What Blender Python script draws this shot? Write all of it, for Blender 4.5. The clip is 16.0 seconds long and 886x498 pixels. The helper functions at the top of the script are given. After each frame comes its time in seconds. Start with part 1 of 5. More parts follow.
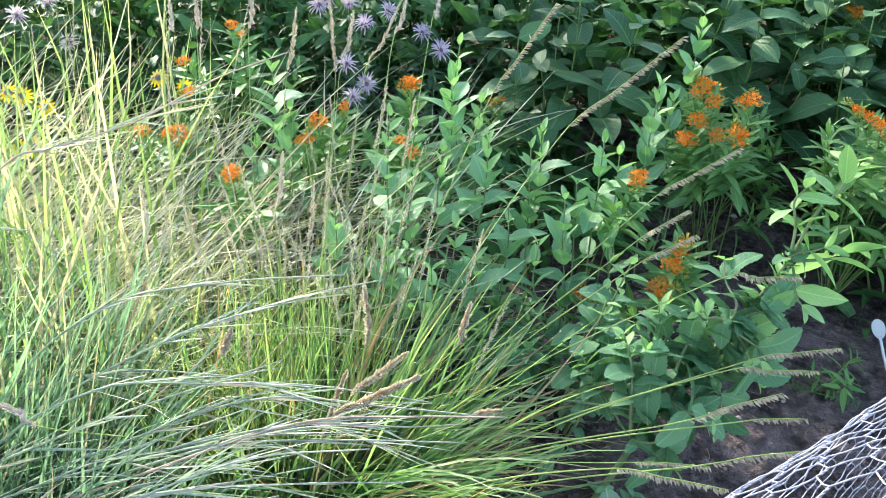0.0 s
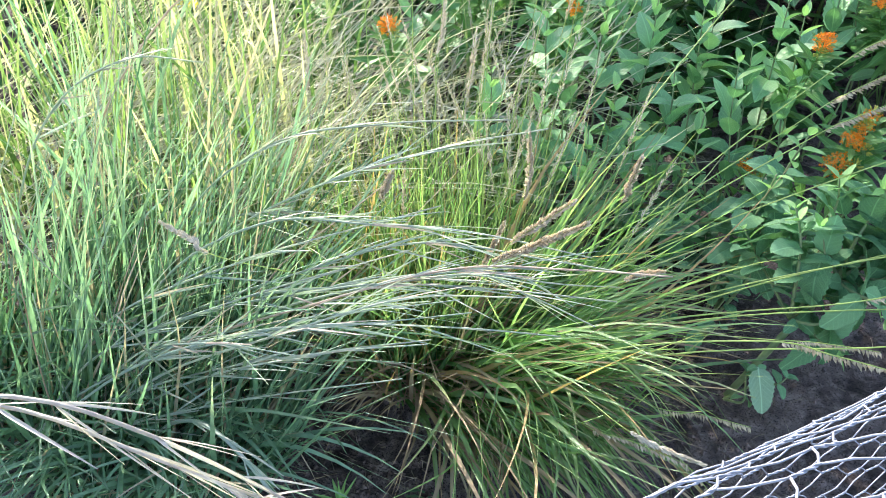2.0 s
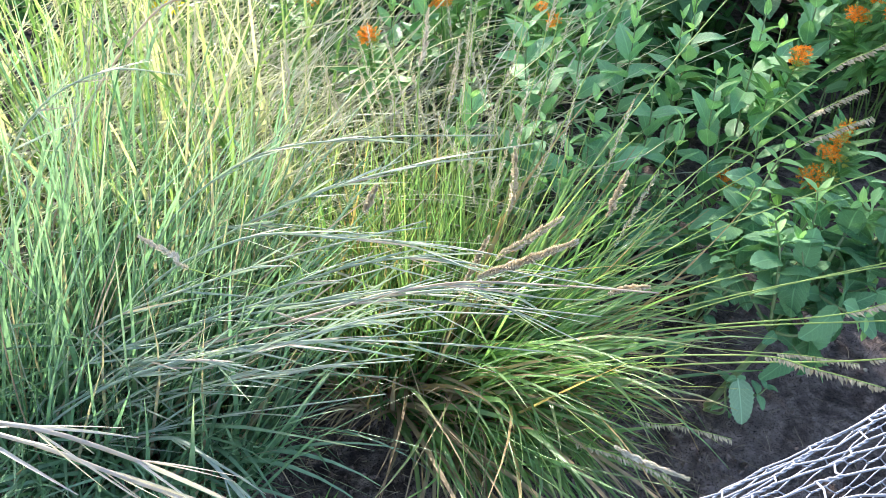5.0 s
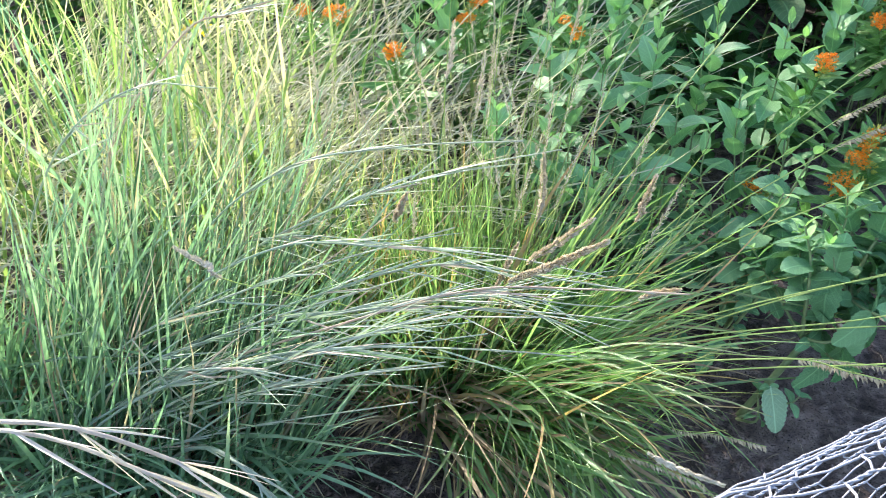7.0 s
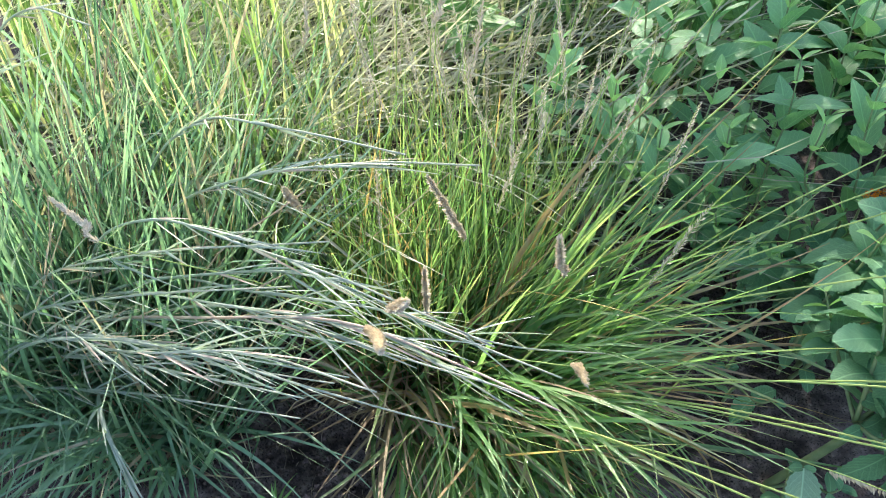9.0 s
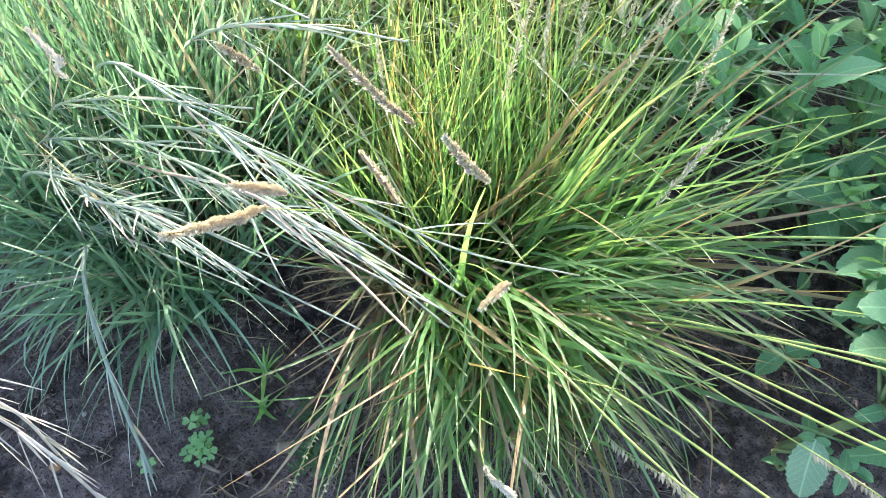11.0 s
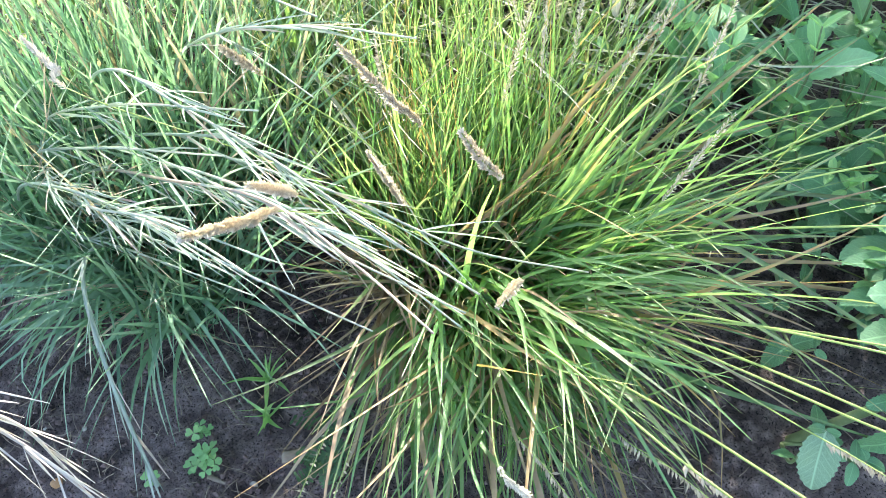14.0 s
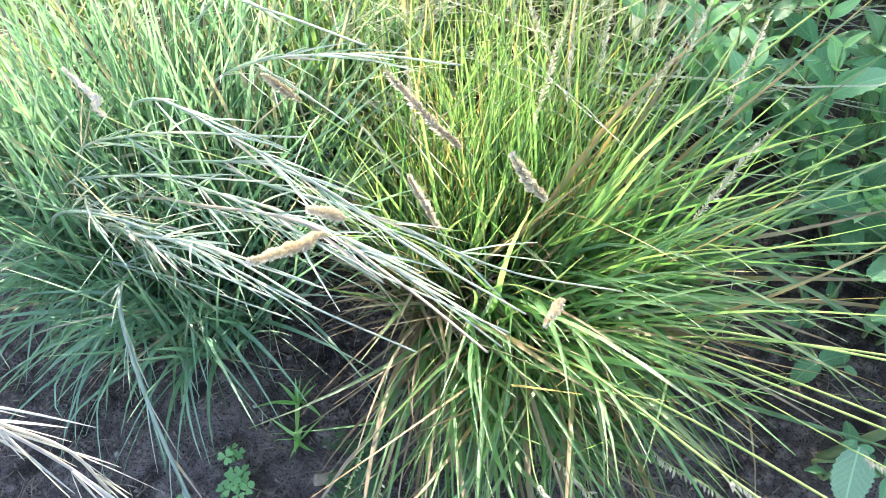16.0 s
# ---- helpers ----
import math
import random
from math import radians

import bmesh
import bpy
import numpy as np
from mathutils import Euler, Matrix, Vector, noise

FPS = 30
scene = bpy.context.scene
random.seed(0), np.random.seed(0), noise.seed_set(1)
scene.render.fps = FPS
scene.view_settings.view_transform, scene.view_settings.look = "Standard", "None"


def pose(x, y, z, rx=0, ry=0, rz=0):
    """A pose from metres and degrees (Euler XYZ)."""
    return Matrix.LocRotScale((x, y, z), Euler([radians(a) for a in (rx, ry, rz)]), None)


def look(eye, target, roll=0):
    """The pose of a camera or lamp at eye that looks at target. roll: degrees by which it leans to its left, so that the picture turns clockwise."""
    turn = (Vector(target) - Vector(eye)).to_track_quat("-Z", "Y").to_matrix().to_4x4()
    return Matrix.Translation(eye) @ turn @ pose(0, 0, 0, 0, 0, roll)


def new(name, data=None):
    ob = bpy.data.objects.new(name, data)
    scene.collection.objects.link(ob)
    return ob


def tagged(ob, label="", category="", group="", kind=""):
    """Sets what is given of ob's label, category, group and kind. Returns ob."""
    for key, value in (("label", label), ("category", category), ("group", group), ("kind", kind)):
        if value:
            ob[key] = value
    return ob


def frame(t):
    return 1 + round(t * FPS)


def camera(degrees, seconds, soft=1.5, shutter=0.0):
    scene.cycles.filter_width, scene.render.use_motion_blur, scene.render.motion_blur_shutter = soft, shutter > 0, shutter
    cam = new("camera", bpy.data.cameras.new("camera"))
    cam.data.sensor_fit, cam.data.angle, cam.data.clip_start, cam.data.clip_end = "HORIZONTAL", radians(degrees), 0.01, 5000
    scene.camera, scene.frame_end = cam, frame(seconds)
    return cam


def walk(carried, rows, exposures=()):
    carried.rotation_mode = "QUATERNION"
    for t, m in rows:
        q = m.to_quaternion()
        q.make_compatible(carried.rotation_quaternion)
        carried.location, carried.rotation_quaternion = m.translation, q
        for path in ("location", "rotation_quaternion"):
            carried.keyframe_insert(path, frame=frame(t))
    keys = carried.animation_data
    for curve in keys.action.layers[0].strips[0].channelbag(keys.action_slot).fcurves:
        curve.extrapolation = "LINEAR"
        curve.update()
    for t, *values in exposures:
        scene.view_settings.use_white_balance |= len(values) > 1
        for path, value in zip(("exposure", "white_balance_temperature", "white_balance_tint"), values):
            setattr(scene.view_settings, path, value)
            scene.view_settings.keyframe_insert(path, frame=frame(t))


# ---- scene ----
cam = camera(56.5, 16.0, soft=0.75, shutter=0.2)
PATH = [
    (0, (0.142, 0.13, 1.245), (0.046, 1.841, 0.214), 4.6),
    (0.5, (0.12, 0.127, 1.221), (-0.028, 1.82, 0.167), 4.0),
    (1, (0.101, 0.122, 1.197), (-0.141, 1.733, 0.037), 2.9),
    (1.5, (0.093, 0.116, 1.195), (-0.231, 1.652, -0.044), 2.0),
    (2, (0.11, 0.13, 1.196), (-0.263, 1.617, -0.089), 1.5),
    (2.5, (0.122, 0.15, 1.185), (-0.282, 1.615, -0.116), 1.4),
    (3, (0.117, 0.162, 1.182), (-0.306, 1.622, -0.117), 1.6),
    (3.5, (0.114, 0.163, 1.181), (-0.285, 1.637, -0.111), 2.2),
    (4, (0.113, 0.157, 1.185), (-0.253, 1.64, -0.105), 2.3),
    (4.5, (0.107, 0.15, 1.193), (-0.224, 1.65, -0.087), 2.4),
    (4.7, (0.096, 0.146, 1.201), (-0.22, 1.651, -0.078), 2.9),
    (6.8, (0.093, 0.113, 1.197), (-0.255, 1.655, -0.029), 1.5),
    (7, (0.091, 0.12, 1.192), (-0.288, 1.647, -0.043), 0.8),
    (7.5, (0.136, 0.158, 1.207), (-0.371, 1.633, -0.045), -1.6),
    (8, (0.214, 0.242, 1.2), (-0.41, 1.664, -0.06), -1.8),
    (8.5, (0.26, 0.408, 1.153), (-0.444, 1.744, -0.159), -1.3),
    (9, (0.312, 0.502, 1.167), (-0.447, 1.647, -0.286), -2.4),
    (9.5, (0.409, 0.612, 1.138), (-0.439, 1.608, -0.375), -4.2),
    (10, (0.434, 0.663, 1.113), (-0.492, 1.482, -0.459), -7.6),
    (10.2, (0.442, 0.671, 1.107), (-0.501, 1.418, -0.49), -8.9),
    (12.3, (0.435, 0.7, 1.096), (-0.465, 1.419, -0.539), -7.2),
    (12.5, (0.434, 0.686, 1.096), (-0.466, 1.423, -0.531), -6.8),
    (13, (0.427, 0.678, 1.098), (-0.467, 1.421, -0.529), -7.3),
    (13.5, (0.434, 0.669, 1.094), (-0.484, 1.417, -0.518), -8.4),
    (14, (0.425, 0.673, 1.09), (-0.493, 1.423, -0.521), -8.8),
    (14.5, (0.426, 0.674, 1.095), (-0.496, 1.423, -0.514), -8.9),
    (15, (0.436, 0.676, 1.096), (-0.501, 1.419, -0.508), -9.5),
    (15.5, (0.445, 0.678, 1.107), (-0.505, 1.417, -0.491), -11.2),
    (16, (0.407, 0.644, 1.103), (-0.547, 1.421, -0.474), -9.6),
]
# ---- light numbers ----
EXPOSURE, SKY_STRENGTH, SUN_STRENGTH = 2.24, 0.115, 2.9
walk(cam, [(t, look(eye, target, roll)) for t, eye, target, roll in PATH], exposures=[(0, EXPOSURE), (7.2, EXPOSURE - 0.04), (8.2, EXPOSURE - 0.18), (9.0, EXPOSURE - 0.2), (9.6, EXPOSURE - 0.03), (10.2, EXPOSURE + 0.12), (12.3, EXPOSURE + 0.54), (16, EXPOSURE + 0.58)])

# ---- daylight: low sun from behind on the left, clear sky ----
SUN_AZ, SUN_EL = 128.0, 26.0          # degrees counter-clockwise from +x, and above the horizon
sun_way = Vector((math.cos(radians(SUN_AZ)) * math.cos(radians(SUN_EL)), math.sin(radians(SUN_AZ)) * math.cos(radians(SUN_EL)), math.sin(radians(SUN_EL))))
world = bpy.data.worlds.new("sky")
scene.world = world
world.use_nodes = True
sky = world.node_tree.nodes.new("ShaderNodeTexSky")
sky.sky_type, sky.sun_disc = "NISHITA", False
sky.sun_elevation, sky.sun_rotation = radians(SUN_EL), radians(90 - SUN_AZ)
sky.dust_density = 1.5
back = world.node_tree.nodes["Background"]
world.node_tree.links.new(sky.outputs[0], back.inputs[0])
back.inputs[1].default_value = SKY_STRENGTH
lamp = bpy.data.lights.new("sun", "SUN")
lamp.energy, lamp.angle, lamp.color = SUN_STRENGTH, radians(0.6), (1.0, 0.94, 0.83)
sun = new("sun", lamp)
sun.matrix_world = look(sun_way * 20, (0, 0, 0))


# ---- materials ----
def nodes_of(name):
    m = bpy.data.materials.new(name)
    m.use_nodes = True
    nt = m.node_tree
    nt.nodes.clear()
    return m, nt, nt.nodes.new, nt.links.new


def ramp_mix(nt, fac, a, b):
    n = nt.nodes.new("ShaderNodeMix")
    n.data_type = "RGBA"
    n.clamp_factor = True
    for sock, v in ((n.inputs[0], fac), (n.inputs[6], a), (n.inputs[7], b)):
        if isinstance(v, (int, float)):
            sock.default_value = v
        elif isinstance(v, tuple):
            sock.default_value = (*v, 1)
        else:
            nt.links.new(v, sock)
    return n.outputs[2]


def maths(nt, op, a, b=0.0, c=0.0):
    n = nt.nodes.new("ShaderNodeMath")
    n.operation = op
    for sock, v in zip(n.inputs, (a, b, c)):
        if isinstance(v, (int, float)):
            sock.default_value = v
        else:
            nt.links.new(v, sock)
    return n.outputs[0]


def noise_of(nt, scale, detail=3, vector=None, rough=0.55):
    n = nt.nodes.new("ShaderNodeTexNoise")
    n.inputs["Scale"].default_value, n.inputs["Detail"].default_value, n.inputs["Roughness"].default_value = scale, detail, rough
    if vector is not None:
        nt.links.new(vector, n.inputs["Vector"])
    return n.outputs["Fac"]


def spread(nt, v, lo, hi):
    n = nt.nodes.new("ShaderNodeMapRange")
    nt.links.new(v, n.inputs[0])
    n.inputs[1].default_value, n.inputs[2].default_value = lo, hi
    return n.outputs[0]


def leaf_material(name, dark, light, tip=None, glow=0.35, rough=0.45, per="object", veins=0.0, spots=0.25, dead=None, dead_share=0.0, sheen=0.35, quilt=0.0, through_tint=(1.74, 1.95, 1.22)):
    """Thin living tissue: a glossy skin over a layer that lets light through."""
    m, nt, make, link = nodes_of(name)
    out = make("ShaderNodeOutputMaterial")
    if per == "object":
        rand = make("ShaderNodeObjectInfo").outputs["Random"]
    else:
        rand = make("ShaderNodeNewGeometry").outputs["Random Per Island"]
    uv = make("ShaderNodeUVMap").outputs[0]
    sep = make("ShaderNodeSeparateXYZ")
    link(uv, sep.inputs[0])
    col = ramp_mix(nt, rand, dark, light)
    coord = make("ShaderNodeTexCoord").outputs["Object"]
    if tip:
        col = ramp_mix(nt, maths(nt, "MULTIPLY", maths(nt, "POWER", sep.outputs[1], 2.5), maths(nt, "FRACT", maths(nt, "MULTIPLY", rand, 7.31))), col, tip)
    if dead:
        pick = maths(nt, "LESS_THAN", maths(nt, "FRACT", maths(nt, "MULTIPLY", rand, 13.7)), dead_share)
        col = ramp_mix(nt, pick, col, dead)
    blot = noise_of(nt, 60, 4, coord)
    col = ramp_mix(nt, maths(nt, "MULTIPLY", spread(nt, blot, 0.45, 0.75), spots), col, tuple(min(1, c * 1.5 + 0.02) for c in light))
    bump = make("ShaderNodeBump")
    bump.inputs["Strength"].default_value, bump.inputs["Distance"].default_value = 0.35, 0.0015
    height = noise_of(nt, 220, 2, coord)
    if veins:
        # midrib and slanting side veins
        across = maths(nt, "ABSOLUTE", maths(nt, "SUBTRACT", sep.outputs[0], 0.5))
        side = maths(nt, "FRACT", maths(nt, "SUBTRACT", maths(nt, "MULTIPLY", sep.outputs[1], 8.0), maths(nt, "MULTIPLY", across, 5.0)))
        side = spread(nt, maths(nt, "ABSOLUTE", maths(nt, "SUBTRACT", side, 0.5)), 0.1, 0.0)
        rib = maths(nt, "MAXIMUM", spread(nt, across, 0.035, 0.012), maths(nt, "MULTIPLY", side, 0.55))
        col = ramp_mix(nt, maths(nt, "MULTIPLY", rib, veins), col, tuple(min(1, c * 1.7 + 0.03) for c in light))
        height = maths(nt, "SUBTRACT", height, maths(nt, "MULTIPLY", rib, 0.8))
        if quilt:
            # puckered skin between a fine net of veins
            cell = make("ShaderNodeTexVoronoi")
            cell.feature, cell.inputs["Scale"].default_value = "DISTANCE_TO_EDGE", 26.0
            link(uv, cell.inputs["Vector"])
            net = spread(nt, cell.outputs["Distance"], 0.0, 0.12)
            height = maths(nt, "ADD", height, maths(nt, "MULTIPLY", net, quilt * 2))
            col = ramp_mix(nt, maths(nt, "MULTIPLY", maths(nt, "SUBTRACT", 1.0, net), 0.35 * quilt), col, tuple(min(1, c * 1.5 + 0.03) for c in light))
    else:
        stripe = maths(nt, "SINE", maths(nt, "MULTIPLY", sep.outputs[0], 40.0))
        height = maths(nt, "ADD", height, maths(nt, "MULTIPLY", stripe, 0.25))
    link(height, bump.inputs["Height"])
    skin = make("ShaderNodeBsdfPrincipled")
    link(col, skin.inputs["Base Color"])
    skin.inputs["Roughness"].default_value = rough
    skin.inputs["Specular IOR Level"].default_value = sheen
    link(bump.outputs[0], skin.inputs["Normal"])
    thin = make("ShaderNodeBsdfTranslucent")
    warm = make("ShaderNodeMix")
    warm.data_type, warm.blend_type = "RGBA", "MULTIPLY"
    warm.inputs[0].default_value = 1.0
    link(col, warm.inputs[6])
    warm.inputs[7].default_value = (*through_tint, 1)
    link(warm.outputs[2], thin.inputs[0])
    mix = make("ShaderNodeMixShader")
    mix.inputs[0].default_value = glow
    link(skin.outputs[0], mix.inputs[1])
    link(thin.outputs[0], mix.inputs[2])
    link(mix.outputs[0], out.inputs[0])
    return m


def plain_material(name, dark, light, scale=40, rough=0.7, bump=0.4, size=0.002, per="none", spec=0.3):
    m, nt, make, link = nodes_of(name)
    out = make("ShaderNodeOutputMaterial")
    coord = make("ShaderNodeTexCoord").outputs["Object"]
    fac = spread(nt, noise_of(nt, scale, 5, coord), 0.3, 0.7)
    col = ramp_mix(nt, fac, dark, light)
    if per == "object":
        col = ramp_mix(nt, maths(nt, "MULTIPLY", make("ShaderNodeObjectInfo").outputs["Random"], 0.6), col, tuple(c * 0.55 for c in dark))
    if per == "island":
        col = ramp_mix(nt, maths(nt, "MULTIPLY", make("ShaderNodeNewGeometry").outputs["Random Per Island"], 0.7), col, tuple(c * 0.5 for c in dark))
    b = make("ShaderNodeBump")
    b.inputs["Strength"].default_value, b.inputs["Distance"].default_value = bump, size
    link(noise_of(nt, scale * 4, 4, coord), b.inputs["Height"])
    skin = make("ShaderNodeBsdfPrincipled")
    link(col, skin.inputs["Base Color"])
    skin.inputs["Roughness"].default_value = rough
    skin.inputs["Specular IOR Level"].default_value = spec
    link(b.outputs[0], skin.inputs["Normal"])
    link(skin.outputs[0], out.inputs[0])
    return m


def soil_material():
    m, nt, make, link = nodes_of("dark garden soil")
    out = make("ShaderNodeOutputMaterial")
    coord = make("ShaderNodeTexCoord").outputs["Object"]
    big, mid, fine = noise_of(nt, 5, 4, coord), noise_of(nt, 45, 5, coord, 0.65), noise_of(nt, 320, 4, coord, 0.7)
    col = ramp_mix(nt, spread(nt, big, 0.35, 0.7), (0.060, 0.042, 0.039), (0.29, 0.22, 0.208))
    col = ramp_mix(nt, maths(nt, "MULTIPLY", spread(nt, mid, 0.45, 0.7), 0.75), col, (0.43, 0.335, 0.315))
    col = ramp_mix(nt, spread(nt, fine, 0.66, 0.74), col, (0.33, 0.27, 0.23))
    # low points of the fine bump painted near-black, as shade in the crevices
    col = ramp_mix(nt, spread(nt, fine, 0.47, 0.36), col, (0.009, 0.007, 0.0065))
    col = ramp_mix(nt, maths(nt, "MULTIPLY", spread(nt, noise_of(nt, 14, 4, coord, 0.6), 0.52, 0.64), 0.7), col, (0.022, 0.016, 0.016))
    h = maths(nt, "ADD", maths(nt, "MULTIPLY", mid, 2.0), maths(nt, "MULTIPLY", fine, 0.6))
    b = make("ShaderNodeBump")
    b.inputs["Strength"].default_value, b.inputs["Distance"].default_value = 1.0, 0.014
    link(h, b.inputs["Height"])
    skin = make("ShaderNodeBsdfPrincipled")
    link(col, skin.inputs["Base Color"])
    skin.inputs["Roughness"].default_value = 0.92
    skin.inputs["Specular IOR Level"].default_value = 0.2
    link(b.outputs[0], skin.inputs["Normal"])
    link(skin.outputs[0], out.inputs[0])
    return m


SOIL = soil_material()
BLADE = leaf_material("green grass blade", (0.024, 0.082, 0.032), (0.235, 0.415, 0.188), tip=(0.42, 0.41, 0.25), glow=0.39, rough=0.27, per="island", dead=(0.44, 0.29, 0.18), dead_share=0.15, sheen=0.65, through_tint=(1.85, 2.0, 0.92))
BLUE_BLADE = leaf_material("blue-green grass blade", (0.022, 0.084, 0.049), (0.262, 0.44, 0.286), tip=(0.42, 0.47, 0.36), glow=0.25, rough=0.25, per="island", dead=(0.44, 0.34, 0.27), dead_share=0.12, sheen=0.7)
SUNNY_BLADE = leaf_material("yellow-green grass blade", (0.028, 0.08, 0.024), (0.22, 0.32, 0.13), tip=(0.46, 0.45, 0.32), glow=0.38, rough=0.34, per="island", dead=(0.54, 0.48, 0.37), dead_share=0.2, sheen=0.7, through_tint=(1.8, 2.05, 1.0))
STRAW = leaf_material("dry straw", (0.38, 0.345, 0.28), (0.64, 0.60, 0.51), glow=0.28, rough=0.36, per="island", sheen=0.7)
DEAD_BLADE = leaf_material("withered grass blade", (0.20, 0.12, 0.075), (0.43, 0.335, 0.225), glow=0.22, rough=0.55, per="island")
CULM = leaf_material("waxy pale culm", (0.24, 0.32, 0.28), (0.42, 0.465, 0.415), tip=(0.48, 0.46, 0.41), glow=0.22, rough=0.36, per="object", dead=(0.50, 0.38, 0.34), dead_share=0.14, sheen=0.6)
DRY_CULM = leaf_material("pinkish dry culm", (0.45, 0.39, 0.375), (0.61, 0.55, 0.525), glow=0.2, rough=0.4, per="object", sheen=0.5)
FINE_CULM = leaf_material("thin waxy stem", (0.17, 0.26, 0.19), (0.36, 0.37, 0.29), glow=0.2, rough=0.32, per="object", dead=(0.40, 0.27, 0.21), dead_share=0.2, sheen=0.7)
SORREL_LEAF = leaf_material("bright trefoil leaf", (0.18, 0.36, 0.14), (0.30, 0.50, 0.22), glow=0.25, rough=0.5)
SEEDLING = leaf_material("bright young blade", (0.22, 0.40, 0.13), (0.33, 0.53, 0.20), glow=0.35, rough=0.4, per="object")
STEM_GREEN = leaf_material("yellow-green grass stem", (0.30, 0.42, 0.12), (0.43, 0.52, 0.18), glow=0.15, rough=0.4, per="island")
SPIKE = leaf_material("tan seed spikelet", (0.38, 0.30, 0.21), (0.66, 0.56, 0.43), glow=0.15, rough=0.6, per="island", sheen=0.2)
WOOL = leaf_material("grey-tan woolly spikelet", (0.55, 0.485, 0.39), (0.82, 0.755, 0.645), glow=0.25, rough=0.75, per="island", sheen=0.1, through_tint=(1.45, 1.38, 1.15))
MINT_LEAF = leaf_material("soft green leaf", (0.115, 0.285, 0.125), (0.285, 0.50, 0.235), glow=0.2, rough=0.36, veins=0.32, quilt=0.4, sheen=0.7)
MINT_DRY = leaf_material("withered pale leaf", (0.40, 0.34, 0.25), (0.62, 0.57, 0.46), glow=0.2, rough=0.6, veins=0.5, quilt=0.5)
MINT_TIP = leaf_material("young yellow-green leaf", (0.235, 0.43, 0.15), (0.37, 0.585, 0.245), glow=0.24, rough=0.42, veins=0.3)
TOOTH_LEAF = leaf_material("matt serrated leaf", (0.08, 0.205, 0.10), (0.18, 0.35, 0.175), glow=0.14, rough=0.55, veins=0.5, quilt=1.0, sheen=0.35)
# lighter copy of the serrated leaf: sky reflection put into the base colour
SKYLIT_TOOTH_LEAF = leaf_material("serrated leaf paled for sky reflection", (0.20, 0.32, 0.20), (0.28, 0.41, 0.27), glow=0.14, rough=0.6, veins=0.6, quilt=1.0, sheen=0.35)
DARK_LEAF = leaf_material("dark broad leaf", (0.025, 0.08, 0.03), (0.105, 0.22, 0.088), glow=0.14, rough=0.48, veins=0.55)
NARROW_LEAF = leaf_material("narrow deep green leaf", (0.08, 0.21, 0.058), (0.20, 0.37, 0.11), glow=0.18, rough=0.4, veins=0.5)
BERG_LEAF = leaf_material("grey-green lance leaf", (0.06, 0.12, 0.06), (0.10, 0.18, 0.085), glow=0.25, rough=0.55, veins=0.4)
STALK = plain_material("green stalk", (0.10, 0.18, 0.05), (0.19, 0.27, 0.09), 60, 0.5)
STALK_PALE = plain_material("pale thick stalk", (0.16, 0.22, 0.10), (0.27, 0.32, 0.16), 60, 0.55)
ORANGE = leaf_material("orange petal", (0.85, 0.20, 0.012), (0.95, 0.36, 0.035), glow=0.3, rough=0.5, per="island", spots=0.1)
BUD = leaf_material("yellow-green bud", (0.30, 0.36, 0.08), (0.48, 0.46, 0.10), glow=0.25, rough=0.5, per="island")
LILAC = leaf_material("lilac petal", (0.58, 0.44, 0.66), (0.76, 0.64, 0.82), glow=0.35, rough=0.5, per="island", spots=0.1)
YELLOW = leaf_material("yellow petal", (0.85, 0.58, 0.02), (0.95, 0.72, 0.06), glow=0.35, rough=0.5, per="island", spots=0.1)
CORE = plain_material("dusky flower core", (0.20, 0.13, 0.16), (0.32, 0.25, 0.24), 200, 0.8)
STONE = plain_material("pale pebble", (0.30, 0.27, 0.23), (0.48, 0.44, 0.38), 120, 0.7, per="object")
STONE_RUST = plain_material("rust-brown pebble", (0.32, 0.16, 0.07), (0.45, 0.27, 0.14), 90, 0.65)
CLOD = plain_material("soil crumb", (0.07, 0.047, 0.043), (0.30, 0.215, 0.20), 120, 0.95, per="island")
TWIG = plain_material("weathered wood bit", (0.24, 0.18, 0.13), (0.46, 0.38, 0.29), 80, 0.8, per="island")
WIRE = plain_material("galvanised wire", (0.24, 0.25, 0.31), (0.40, 0.41, 0.49), 150, 0.65, spec=0.35, size=0.0006)
PLASTIC = plain_material("white plastic", (0.74, 0.75, 0.76), (0.82, 0.82, 0.82), 20, 0.4, bump=0.1)
FAR_LEAF = leaf_material("dark border leaf", (0.025, 0.085, 0.025), (0.09, 0.205, 0.062), glow=0.16, rough=0.52, per="island", veins=0.5, sheen=0.25)
NEEDLE = leaf_material("dark evergreen spray", (0.02, 0.05, 0.018), (0.05, 0.10, 0.03), glow=0.12, rough=0.5, per="island")
BARK = plain_material("grey-brown bark", (0.07, 0.05, 0.04), (0.15, 0.12, 0.09), 25, 0.9, bump=0.8, size=0.006)


# ---- building blocks ----
def mesh_of(name, verts, faces, mat, uvs=None, smooth=True):
    me = bpy.data.meshes.new(name)
    verts = np.asarray(verts, dtype=np.float32)
    me.from_pydata(verts.tolist(), [], [tuple(f) for f in faces])
    if uvs is not None:
        layer = me.uv_layers.new(name="UVMap")
        loops = np.empty(len(me.loops), dtype=np.int32)
        me.loops.foreach_get("vertex_index", loops)
        layer.data.foreach_set("uv", np.asarray(uvs, dtype=np.float32)[loops].ravel())
    me.materials.append(mat)
    if smooth:
        me.polygons.foreach_set("use_smooth", [True] * len(me.polygons))
    me.update()
    return me


def thing(name, at, label, category, group="", kind=""):
    ob = new(name)
    ob.empty_display_size = 0.05
    ob.location = at
    return tagged(ob, label, category, group, kind)


